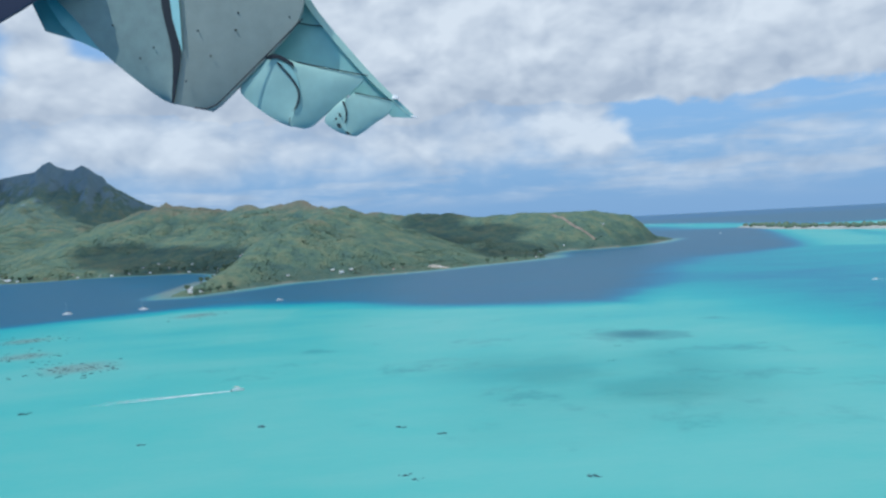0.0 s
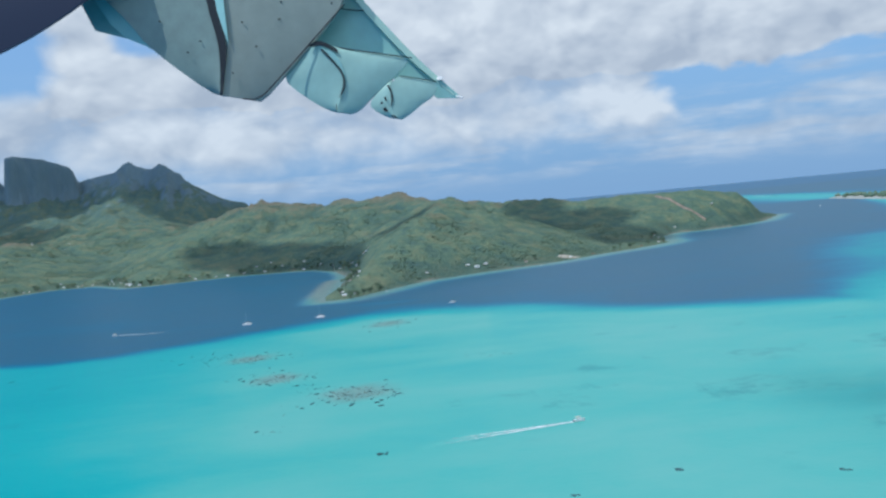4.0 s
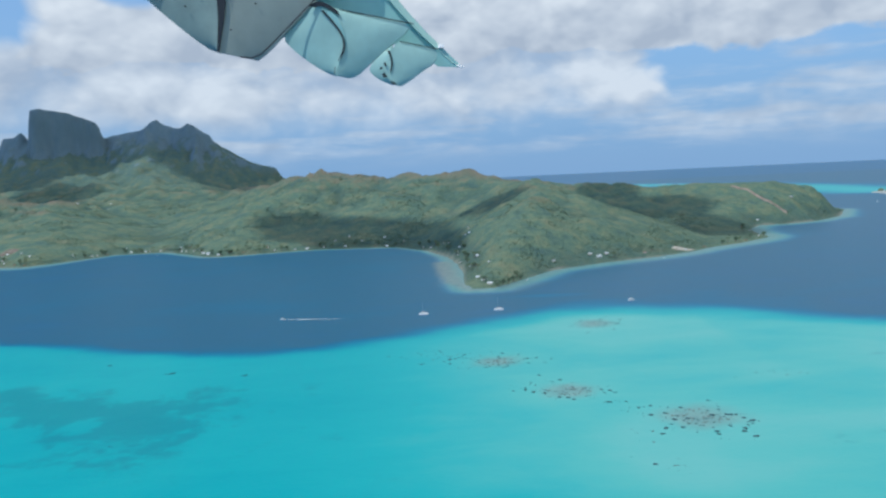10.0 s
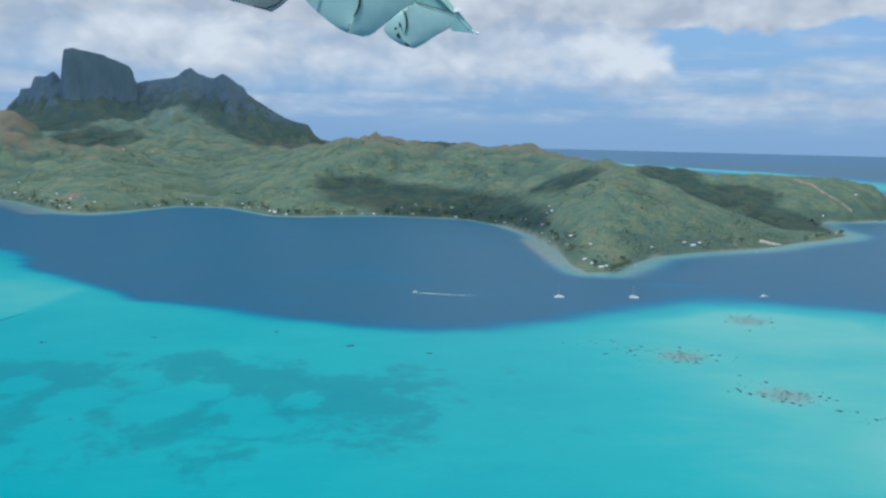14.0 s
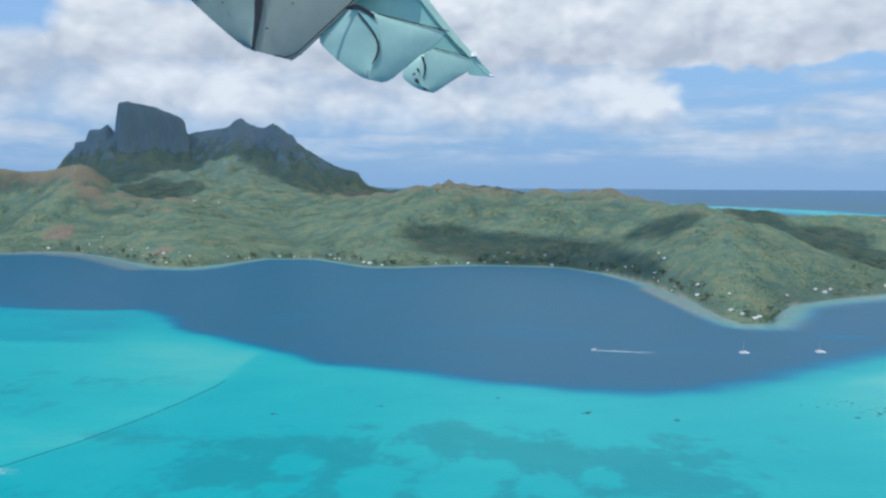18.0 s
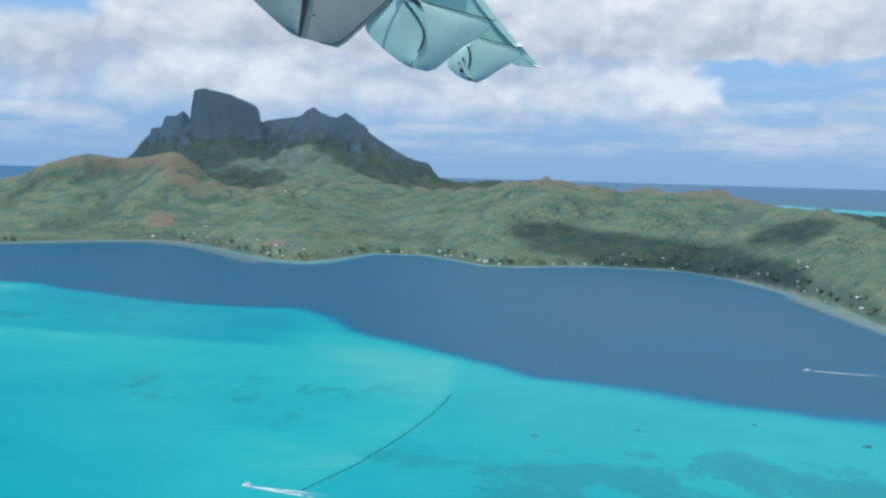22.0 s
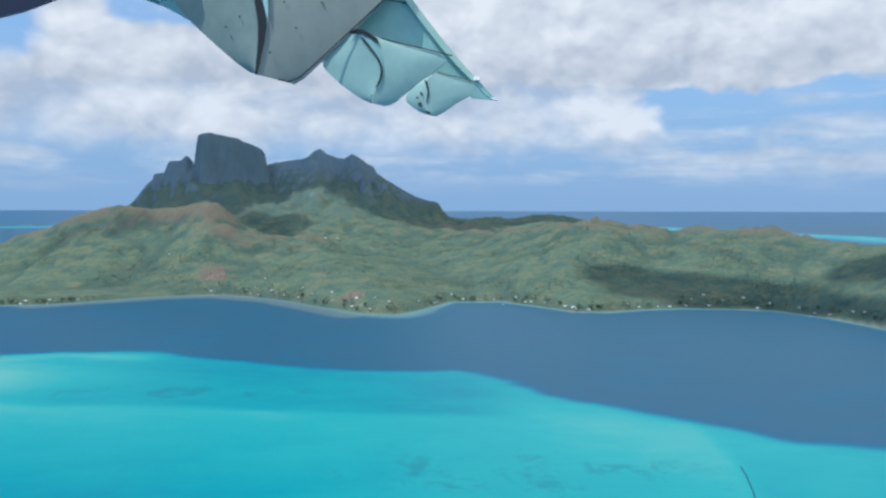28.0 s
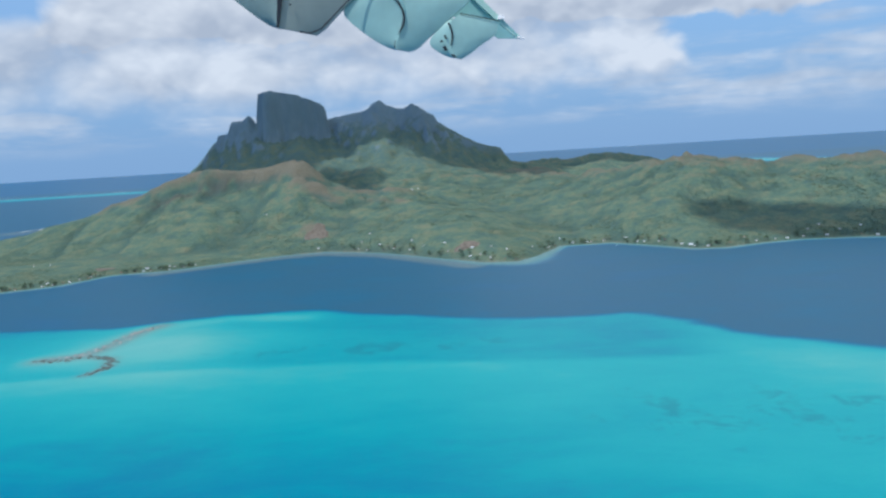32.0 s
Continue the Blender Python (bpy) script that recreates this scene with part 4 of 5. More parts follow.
def palm(seed):
    rng = np.random.RandomState(seed)
    root = new("palm_tree")
    bm = bmesh.new()
    hgt, lean = rng.uniform(2.2, 3.2), rng.uniform(-0.35, 0.35)
    rings = []
    for i in range(6):
        t = i / 5
        r = 0.11 - 0.06 * t
        rings.append([bm.verts.new((lean * t * t + r * math.cos(a), r * math.sin(a), hgt * t)) for a in np.arange(6) * math.pi / 3])
    for a, b in zip(rings[:-1], rings[1:]):
        for i in range(6):
            bm.faces.new((a[i], a[(i + 1) % 6], b[(i + 1) % 6], b[i]))
    part("trunk", bm, MAT["bark"], root)
    bm = bmesh.new()
    for k in range(13):
        a = k * 2.4 + rng.uniform(-0.2, 0.2)
        up, ln = rng.uniform(0.1, 0.75), rng.uniform(0.9, 1.3)
        prev = None
        for i in range(5):
            t = i / 4
            c = Vector((lean + ln * t * math.cos(a), ln * t * math.sin(a), hgt + ln * (up * t - 0.85 * t * t)))
            w = 0.26 * math.sin(math.pi * min(0.97, t * 0.85 + 0.12))
            side = Vector((-math.sin(a), math.cos(a), 0)) * w
            row = (bm.verts.new(c - side - Vector((0, 0, w * 0.4))), bm.verts.new(c + Vector((0, 0, 0.03))), bm.verts.new(c + side - Vector((0, 0, w * 0.4))))
            if prev:
                bm.faces.new((prev[0], prev[1], row[1], row[0]))
                bm.faces.new((prev[1], prev[2], row[2], row[1]))
            prev = row
    part("crown", bm, MAT["palm"], root)
    return tagged(root, "tall coconut palm with drooping green fronds by the shore", "palm tree", group="shore palms")


def leafy_tree(seed):
    rng = np.random.RandomState(seed)
    root = new("broadleaf_tree")
    bm = bmesh.new()
    for (dx, dy, z0, z1, r0, r1) in ((0, 0, 0, 1.1, 0.16, 0.1), (0.45, 0.2, 0.8, 1.6, 0.08, 0.04), (-0.4, 0.3, 0.85, 1.6, 0.08, 0.04), (0.05, -0.45, 0.8, 1.6, 0.07, 0.03)):
        a = [bm.verts.new((r0 * math.cos(t), r0 * math.sin(t), z0)) for t in np.arange(6) * math.pi / 3]
        b = [bm.verts.new((dx + r1 * math.cos(t), dy + r1 * math.sin(t), z1)) for t in np.arange(6) * math.pi / 3]
        for i in range(6):
            bm.faces.new((a[i], a[(i + 1) % 6], b[(i + 1) % 6], b[i]))
    part("trunk", bm, MAT["bark"], root)
    n = 46
    a, q, zz = rng.uniform(0, 6.28, n), np.sqrt(rng.uniform(0, 1, n)), rng.uniform(-0.5, 0.8, n)
    w = 1.15 * np.sqrt(np.clip(1 - (zz - 0.1) ** 2 * 1.2, 0.1, 1))
    p = np.stack([w * q * np.cos(a), w * q * np.sin(a), 1.7 + zz], -1)
    crown = clumps("crown", p, rng.uniform(0.2, 0.42, n), MAT["forest"], 0.8, rng)
    crown.parent = root
    return tagged(root, "broad green shade tree standing among shore houses", "tree", group="shore trees")


def ground_at(x, y):
    return float(island_height(np.array([x]), np.array([y]))[0][0])


def coast_place(line, t, inland):
    """A place at the fraction t along a coast line, so far inland."""
    pts = [Vector(p) for p in line]
    lens = [(b - a).length for a, b in zip(pts[:-1], pts[1:])]
    s = t * sum(lens)
    for a, b, ln in zip(pts[:-1], pts[1:], lens):
        if s <= ln:
            break
        s -= ln
    way = (b - a).normalized()
    place = a + way * s
    side = Vector((-way.y, way.x))
    return place + side * inland, math.atan2(way.y, way.x)


# ---------------------------------------------------------------- houses
def gable_house(w, d, h, wall_mat, roof_mat, label, group="village houses"):
    root = new("house")
    bm = bmesh.new()
    box(bm, (0, 0, h / 2 - 0.15), (w, d, h + 0.3))
    part("wall", bm, MAT[wall_mat], root)
    rise, o, th = d * 0.28, 0.12, 0.05
    bm = bmesh.new()
    prof = [(-d / 2 - o, h - 0.06), (0, h + rise), (d / 2 + o, h - 0.06), (d / 2 + o, h - 0.06 + th), (0, h + rise + th), (-d / 2 - o, h - 0.06 + th)]
    a = [bm.verts.new((-w / 2 - o, y, z)) for y, z in prof]
    b = [bm.verts.new((w / 2 + o, y, z)) for y, z in prof]
    for i in range(6):
        j = (i + 1) % 6
        bm.faces.new((a[i], a[j], b[j], b[i]))
    bm.faces.new(a[:2] + a[4:])
    bm.faces.new(a[1:5])
    bm.faces.new(b[:2] + b[4:])
    bm.faces.new(b[1:5])
    part("roof", bm, MAT[roof_mat], root)
    bm = bmesh.new()
    box(bm, (w * 0.05, -d / 2 - 0.012, 0.2), (0.18, 0.03, 0.42))
    part("door", bm, MAT["timber"], root)
    for x in (-w * 0.32, w * 0.33):
        bm = bmesh.new()
        box(bm, (x, -d / 2 - 0.01, h * 0.58), (0.24, 0.03, 0.2))
        part("window", bm, MAT["glass_dark"], root)
    return tagged(root, label, "house", group=group)


def hip_house(w, d, h, wall_mat, roof_mat, label, group="village houses"):
    root = new("house")
    bm = bmesh.new()
    box(bm, (0, 0, h / 2 - 0.15), (w, d, h + 0.3))
    part("wall", bm, MAT[wall_mat], root)
    bm = bmesh.new()
    o, rise = 0.15, d * 0.32
    q = [bm.verts.new((sx * (w / 2 + o), sy * (d / 2 + o), h - 0.04)) for sx, sy in ((-1, -1), (1, -1), (1, 1), (-1, 1))]
    t = [bm.verts.new((sx * max(0.02, w / 2 - d / 2), 0, h + rise)) for sx in (-1, 1)]
    for f in ((q[0], q[1], t[1], t[0]), (q[2], q[3], t[0], t[1]), (q[1], q[2], t[1]), (q[3], q[0], t[0]), (q[3], q[2], q[1], q[0])):
        bm.faces.new(f)
    part("roof", bm, MAT[roof_mat], root)
    for x in (-w * 0.3, w * 0.3):
        bm = bmesh.new()
        box(bm, (x, -d / 2 - 0.01, h * 0.55), (0.26, 0.03, 0.22))
        part("window", bm, MAT["glass_dark"], root)
    bm = bmesh.new()
    box(bm, (0, -d / 2 - 0.012, 0.2), (0.18, 0.03, 0.42))
    part("door", bm, MAT["timber"], root)
    return tagged(root, label, "house", group=group)


HOUSES = [gable_house(2.0, 1.4, 0.62, "cream", "roof_white", "small cream house with a white sheet-metal roof by the shore"),
          gable_house(2.6, 1.6, 0.7, "white", "roof_white", "long white house with a white gable roof among trees"),
          hip_house(1.9, 1.6, 0.6, "white", "roof_red", "white cottage with a rust-red hipped roof among trees"),
          gable_house(2.2, 1.5, 0.62, "cream", "roof_grey", "cream house with a grey sheet-metal gable roof"),
          hip_house(2.0, 2.0, 0.6, "timber", "roof_thatch", "timber bungalow with a brown thatched hipped roof")]
HALLS = [gable_house(3.6, 2.0, 0.9, "white", "roof_white", "large white hall with a bright white roof by the bay", "shore halls"),
         gable_house(2.8, 1.8, 0.8, "cream", "roof_white", "large cream building with a bright white roof near the water", "shore halls")]


def settle(proto, x, y, turn, first=[]):
    z = ground_at(x, y)
    k = 0.58 if proto.name.startswith("house") else 1.0
    proto.scale = (k, k, k)
    m = pose(x, y, max(z, 0.12), 0, 0, math.degrees(turn))
    if proto not in first:
        first.append(proto)
        proto.matrix_basis = m @ Matrix.Diagonal((k, k, k, 1))
        return proto
    return copy_thing(proto, m)


PALMS = [palm(s) for s in (1, 2, 3)]
TREES = [leafy_tree(s) for s in (5, 6)]


def villages():
    rng = random.Random(4)
    spots = []
    # stretches of the west coast with houses: from, to, how many
    for lo, hi, n in ((0.01, 0.16, 24), (0.27, 0.34, 7), (0.36, 0.46, 9), (0.49, 0.60, 15), (0.62, 0.80, 16), (0.80, 0.95, 12)):
        for i in range(n):
            spots.append((COAST_WEST, lo + (hi - lo) * (i + rng.uniform(0.1, 0.9)) / n, rng.choice((3.5, 4.5, 6, 8.5, 11, 15))))
    for lo, hi, n in ((0.005, 0.05, 3), (0.055, 0.10, 5), (0.17, 0.20, 2), (0.215, 0.235, 3), (0.245, 0.265, 3)):
        for i in range(n):
            spots.append((COAST_EAST, lo + (hi - lo) * (i + rng.uniform(0.1, 0.9)) / n, rng.choice((3.5, 4.5, 6.0))))
    for line, t, inland in spots:
        p, a = coast_place(line, t, inland)
        k = rng.random()
        proto = HOUSES[0 if k < 0.3 else 1 if k < 0.5 else 2 if k < 0.63 else 3 if k < 0.85 else 4]
        settle(proto, p.x, p.y, a + rng.choice((0, 0, 0.3, -0.3, 1.57)))
        for _ in range(2):
            q, _a = coast_place(line, min(0.99, max(0.0, t + rng.uniform(-0.012, 0.012))), rng.uniform(2.2, 9))
            settle(rng.choice(PALMS + TREES), q.x, q.y, rng.uniform(0, 6))
    for i, (x, y) in enumerate(((-425, 703), (-425, 643), (-418, 683), (-529, 579), (-405, 481), (-653, 501), (-664, 501), (-448, 513), (-444, 523), (-104, 389), (-96, 346),
                                (-104, 357), (-364, 453), (-99, 392), (-101, 396), (-180, 470), (-172, 474), (-150, 470))):
        settle(HOUSES[i % 4], x, y, 0.4 * i)
    for x, y in ((-88, 286), (-86, 289), (-84, 293), (-90, 284), (-81, 298), (-95, 290)):
        settle(TREES[int(x) % 2], x, y, 0.7 * x)
    for x, y in ((-95, 293), (-90, 291), (-97, 300)):
        settle(HOUSES[1], x, y, 0.3)
    for x, y, a, k in ((-252, 451, -0.1, 0), (-256, 455, 0.1, 1), (-43, 345, 0.5, 0), (-39, 349, 0.5, 1), (-47, 345, 0.6, 1),
                       (-93, 287, 0.2, 1), (-478, 516, 0.1, 1), (-574, 470, 0.2, 0), (-568, 472, 0.2, 1), (-562, 474, 0.2, 1), (2, 371, 0.8, 1), (117, 526, 0.5, 1)):
        settle(HALLS[k], x, y, a)


villages()


# ---------------------------------------------------------------- bare ground and tracks
def ground_patch(name, cx, cy, rx, ry, mat, label, seed, lift=0.35):
    rng = np.random.RandomState(seed)
    n, rings = 28, 7
    ang = np.arange(n) * 2 * math.pi / n
    rad = 1 + 0.22 * np.sin(ang * 3 + rng.uniform(0, 6)) + 0.14 * rng.uniform(-1, 1, n)
    v, f = [(cx, cy)], []
    for k in range(1, rings + 1):
        v += [(cx + rx * rad[i] * k / rings * math.cos(ang[i]), cy + ry * rad[i] * k / rings * math.sin(ang[i])) for i in range(n)]
    v = np.array(v)
    z = island_height(v[:, 0], v[:, 1])[0] + lift
    z[-n:] -= lift + 0.6
    for i in range(n):
        j = (i + 1) % n
        f.append((0, 1 + i, 1 + j, 1 + j))
        for k in range(rings - 1):
            a = 1 + k * n
            f.append((a + i, a + n + i, a + n + j, a + j))
    bm = bmesh.new()
    vs = [bm.verts.new((*p, q)) for p, q in zip(v, z)]
    for q in f:
        bm.faces.new([vs[i] for i in dict.fromkeys(q)])
    return tagged(part(name, bm, MAT[mat], smooth=True), label, kind="structure")


ground_patch("gravel_yard", 1, 373, 5.5, 3.6, "gravel", "pale gravel landing yard at the water's edge", 1)
ground_patch("earth_bank", -483, 541, 8, 17, "scar", "bare red-brown earth cut in the hillside", 2)
ground_patch("earth_bank", -378, 462, 8, 6, "scar", "bare red-brown garden slope above the cape", 3)
ground_patch("earth_bank", -603, 474, 6, 5, "scar", "bare orange earth beside the shore buildings", 4)


def track(line, width, mat, label):
    pts = []
    for (x0, y0), (x1, y1) in zip(line[:-1], line[1:]):
        n = max(2, int(math.hypot(x1 - x0, y1 - y0) / 1.5))
        pts += [(x0 + (x1 - x0) * i / n, y0 + (y1 - y0) * i / n) for i in range(n)]
    p = np.array(pts)
    way = np.gradient(p, axis=0)
    way /= np.linalg.norm(way, axis=1, keepdims=True)
    side = np.stack([-way[:, 1], way[:, 0]], 1) * width / 2
    rows = []
    for s in (-1.4, -1, 1, 1.4):
        q = p + side * s
        z = island_height(q[:, 0], q[:, 1])[0] + (0.8 if abs(s) == 1 else -0.8)
        rows.append(np.column_stack([q, z]))
    v = np.stack(rows, 1)
    ob = mesh_object("dirt_track", v.reshape(-1, 3), grid_faces(len(p), 4), MAT[mat], smooth=True)
    return tagged(ob, label, kind="structure")


track([(85, 547), (89, 534), (97, 520), (104, 514), (109, 509)], 1.2, "track", "red earth track cut across the wooded cape")


# ---------------------------------------------------------------- reefs
def coral_patch(cx, cy, rx, ry, n, seed):
    """A loose field of coral: a tan rubble core and dark heads round it."""
    rng = np.random.RandomState(seed)
    a, r = rng.uniform(0, 6.28, n), np.sqrt(rng.uniform(0, 1, n))
    bend = 1 + 0.35 * np.sin(2 * a + seed) + 0.2 * np.sin(5 * a + 2 * seed)
    core = rng.uniform(0, 1, n) < 0.5
    reach = np.where(core, 0.6 * r, 0.35 + 0.85 * r) * bend
    p = np.stack([cx + rx * reach * np.cos(a), cy + ry * reach * np.sin(a), np.full(n, -0.05)], -1)
    rad = np.where(core, rng.uniform(0.12, 0.32, n), rng.uniform(0.11, 0.27, n) * (1 + (rng.uniform(0, 1, n) < 0.15)))
    tan = core & (rng.uniform(0, 1, n) < 0.55)
    for sel, mat, lab in ((tan, "coral", "tan and brown coral rubble just under the lagoon surface"), (~tan, "coral_dark", "dark scattered coral heads in the pale lagoon")):
        if sel.sum():
            tagged(clumps("coral_patch", p[sel], rad[sel], MAT[mat], 0.12, rng, 0.12), lab, "coral reef", group="lagoon reefs", kind="stuff")


for cx, cy, rx, ry, n, seed in ((-95, 175.5, 7, 5.5, 330, 1), (-103, 181, 9, 6.5, 170, 2), (-83, 151.5, 7.5, 6.0, 380, 3), (-64, 133.5, 8, 7, 480, 4), (-67.5, 212, 8, 7, 280, 5),
                                (-75, 125, 3.5, 7, 26, 6), (-73, 113.5, 3, 3, 18, 7), (-42, 158, 7, 5, 26, 8), (-72, 138, 5, 6, 26, 9), (-88, 158, 5, 6, 16, 10), (-115, 186, 8, 4, 12, 12)):
    coral_patch(cx, cy, rx, ry, n, seed)


def reef_arm(line, n, wide, seed, mat):
    rng = np.random.RandomState(seed)
    t = rng.uniform(0, len(line) - 1.001, n)
    q = np.array(line, float)
    i = t.astype(int)
    p = q[i] + (q[i + 1] - q[i]) * (t - i)[:, None] + rng.normal(0, wide, (n, 2))
    ob = clumps("sandy_islet", np.column_stack([p, np.full(n, -0.06)]), rng.uniform(0.3, 1.0, n), MAT[mat], 0.07, rng, 0.07)
    tagged(ob, "low tan coral islet arm rising from pale shallows", "reef islet", group="reef islet", kind="stuff")


reef_arm([(-519, 264), (-508, 268), (-504, 281), (-502, 300), (-497, 309)], 150, 1.3, 21, "coral_pale")
reef_arm([(-493.5, 243), (-490, 252), (-494, 262), (-504, 266)], 130, 0.9, 22, "coral")
reef_arm([(-519, 262), (-512, 262), (-506, 264)], 60, 1.1, 23, "coral")


def coral_head(x, y, r, seed):
    rng = np.random.RandomState(seed)
    n = 7
    p = np.stack([rng.uniform(-r, r, n), rng.uniform(-r, r, n) * 0.6, np.full(n, -0.1)], -1) + np.array((x, y, 0))
    ob = clumps("coral_head", p, rng.uniform(0.3, 0.6, n) * r, MAT["coral_dark"], 0.35, rng, 0.2)
    tagged(ob, "dark coral head in shallow pale turquoise water", "coral head", group="coral heads")


for i, (x, y, r) in enumerate(((-21, 86.6, 0.7), (-4.7, 83.3, 0.6), (0, 80, 0.6), (-3.8, 67.3, 0.6), (-2.6, 65.7, 0.5), (12.6, 64.2, 0.6), (-32.8, 81.8, 0.5),
                               (-168, 176, 0.9), (-212, 178, 0.7), (-186, 186, 0.6), (-150, 172, 0.6), (-233, 171, 0.8), (26, 115, 0.5), (-120, 184, 0.5), (-112, 176, 0.6),
                               (-205, 128, 0.5), (-190, 118, 0.5), (-160, 130, 0.5), (30, 128, 0.5), (-55, 100, 0.8))):
    coral_head(x, y, r, i)


# ---------------------------------------------------------------- net line
def net_line():
    root = new("float_line")
    line = [(-252, 196.5), (-252.8, 191), (-255, 181), (-259.4, 166.4), (-265, 152), (-272, 139)]
    pts = []
    for a, b in zip(line[:-1], line[1:]):
        n = int(math.dist(a, b) / 0.22)
        pts += [(a[0] + (b[0] - a[0]) * i / n + 0.12 * math.sin(i * 0.7), a[1] + (b[1] - a[1]) * i / n) for i in range(n)]
    rng = np.random.RandomState(5)
    p = np.column_stack([np.array(pts), np.full(len(pts), -0.02)])
    p = p[:: max(1, len(p) // 290)]
    first = None
    for k in range(len(p)):
        if first is None:
            first = clumps("float", np.zeros((1, 3)), np.array([0.24]), MAT["net"], 0.5, rng, 0.1)
            ob = first
        else:
            ob = new("float", first.data)
        ob.location = p[k]
        s = rng.uniform(0.5, 0.85)
        ob.scale = (s * 1.3, s, s)
        ob.parent = root
    return tagged(root, "long dark curving line of net floats on the lagoon", "net line")


net_line()


# ---------------------------------------------------------------- boats
def hull_mesh(length, beam, height, sheer=0.25):
    bm = bmesh.new()
    rings = []
    for i in range(9):
        t = i / 8
        w = beam / 2 * (1 - max(0, (t - 0.45) / 0.55) ** 2.2) * (0.86 + 0.14 * min(1, t * 4))
        x = -length / 2 + length * t
        top = height * (1 + sheer * t * t)
        rings.append([bm.verts.new((x, s * w * k, z)) for s, k, z in ((-1, 1, top), (-1, 0.82, 0.02), (-1, 0.25, -0.08), (1, 0.25, -0.08), (1, 0.82, 0.02), (1, 1, top))])
    for a, b in zip(rings[:-1], rings[1:]):
        for i in range(6):
            bm.faces.new((a[i], a[(i + 1) % 6], b[(i + 1) % 6], b[i]))
    bm.faces.new(rings[0])
    bm.faces.new(rings[-1])
    return bm


def catamaran():
    root = new("catamaran")
    for s in (-1, 1):
        h = part("hull", hull_mesh(2.7, 0.36, 0.3), MAT["white"], root)
        h.location.y = 0.55 * s
    bm = bmesh.new()
    box(bm, (-0.1, 0, 0.36), (1.8, 1.2, 0.1), 0.02)
    part("deck", bm, MAT["white"], root)
    bm = bmesh.new()
    box(bm, (0.0, 0, 0.52), (1.15, 0.95, 0.26), 0.07)
    cabin = part("cabin", bm, MAT["white"], root)
    bm = bmesh.new()
    box(bm, (0.05, 0, 0.54), (1.12, 0.98, 0.09), 0.02)
    part("window", bm, MAT["glass_dark"], cabin)
    bm = bmesh.new()
    bmesh.ops.create_cone(bm, segments=8, radius1=0.035, radius2=0.018, depth=3.2, cap_ends=True, matrix=Matrix.Translation((0.25, 0, 2.2)))
    part("mast", bm, MAT["metal"], root)
    bm = bmesh.new()
    box(bm, (-0.45, 0, 0.95), (1.35, 0.09, 0.1), 0.03)
    part("furled_sail", bm, MAT["hull_dark"], root)
    return tagged(root, "white sailing catamaran with bare mast moored in the channel", "catamaran", group="moored boats")


def motor_yacht():
    root = new("motor_yacht")
    part("hull", hull_mesh(2.2, 0.7, 0.3), MAT["white"], root)
    bm = bmesh.new()
    box(bm, (-0.15, 0, 0.46), (1.1, 0.5, 0.3), 0.07)
    cabin = part("cabin", bm, MAT["white"], root)
    bm = bmesh.new()
    box(bm, (-0.1, 0, 0.5), (1.06, 0.52, 0.09), 0.02)
    part("window", bm, MAT["glass_dark"], cabin)
    bm = bmesh.new()
    box(bm, (-0.3, 0, 0.78), (0.6, 0.45, 0.04), 0.01)
    for sx in (-0.55, -0.05):
        for sy in (-0.18, 0.18):
            box(bm, (sx, sy, 0.68), (0.03, 0.03, 0.2))
    part("canopy", bm, MAT["white"], root)
    return tagged(root, "small white motor yacht lying at anchor", "motor boat", group="moored boats")


def wake_mesh(length, spread, seed):
    rng = np.random.RandomState(seed)
    n, m = 60, 7
    t = np.linspace(0, 1, n)[:, None]
    s = np.linspace(-1, 1, m)[None]
    x = -0.6 - length * t + 0 * s
    y = s * (0.18 + spread * t) + 0.12 * rng.uniform(-1, 1, (n, m)) * t
    z = 0.02 + 0.05 * (1 - t) * (1 - 0.4 * np.abs(s)) * rng.uniform(0.5, 1.4, (n, m))
    fade = np.clip((1 - t) ** 0.8 * (0.45 + 0.55 * np.abs(s)) + 0 * s, 0, 1)
    return np.stack([x, y, z], -1).reshape(-1, 3), grid_faces(n, m), fade.ravel()


def foam_material():
    m = bpy.data.materials.new("wake_foam")
    m.use_nodes = True
    n, l = m.node_tree.nodes, m.node_tree.links
    b = n["Principled BSDF"]
    b.inputs["Base Color"].default_value = (0.82, 0.87, 0.87, 1)
    b.inputs["Roughness"].default_value = 0.9
    t = noise_node(n, l, 1.6, 4, 0.7, (0.5, 1.6, 1.0))
    a = smooth_range(n, l, maths(n, l, "ADD", t.outputs[0], maths(n, l, "SUBTRACT", attribute(n, "fade"), 0.5)), 0.2, 0.75)
    l.new(a, b.inputs["Alpha"])
    return m


MAT["wake"] = foam_material()


def speedboat(wake_length, spread, seed, label):
    root = new("speedboat")
    part("hull", hull_mesh(1.7, 0.55, 0.26), MAT["white"], root)
    bm = bmesh.new()
    box(bm, (-0.05, 0, 0.34), (0.5, 0.4, 0.16), 0.04)
    part("console", bm, MAT["white"], root)
    bm = bmesh.new()
    box(bm, (-0.15, 0, 0.62), (0.75, 0.46, 0.035), 0.01)
    for sx in (-0.45, 0.15):
        for sy in (-0.19, 0.19):
            box(bm, (sx, sy, 0.45), (0.025, 0.025, 0.34))
    part("awning", bm, MAT["cream"], root)
    bm = bmesh.new()
    box(bm, (-0.9, 0, 0.16), (0.14, 0.16, 0.32), 0.03)
    part("outboard_engine", bm, MAT["hull_dark"], root)
    v, f, fade = wake_mesh(wake_length, spread, seed)
    mesh_object("wake", v, f, MAT["wake"], root, "white foaming wake", attrs={"fade": fade})
    return tagged(root, label, "speedboat", group="speedboats")


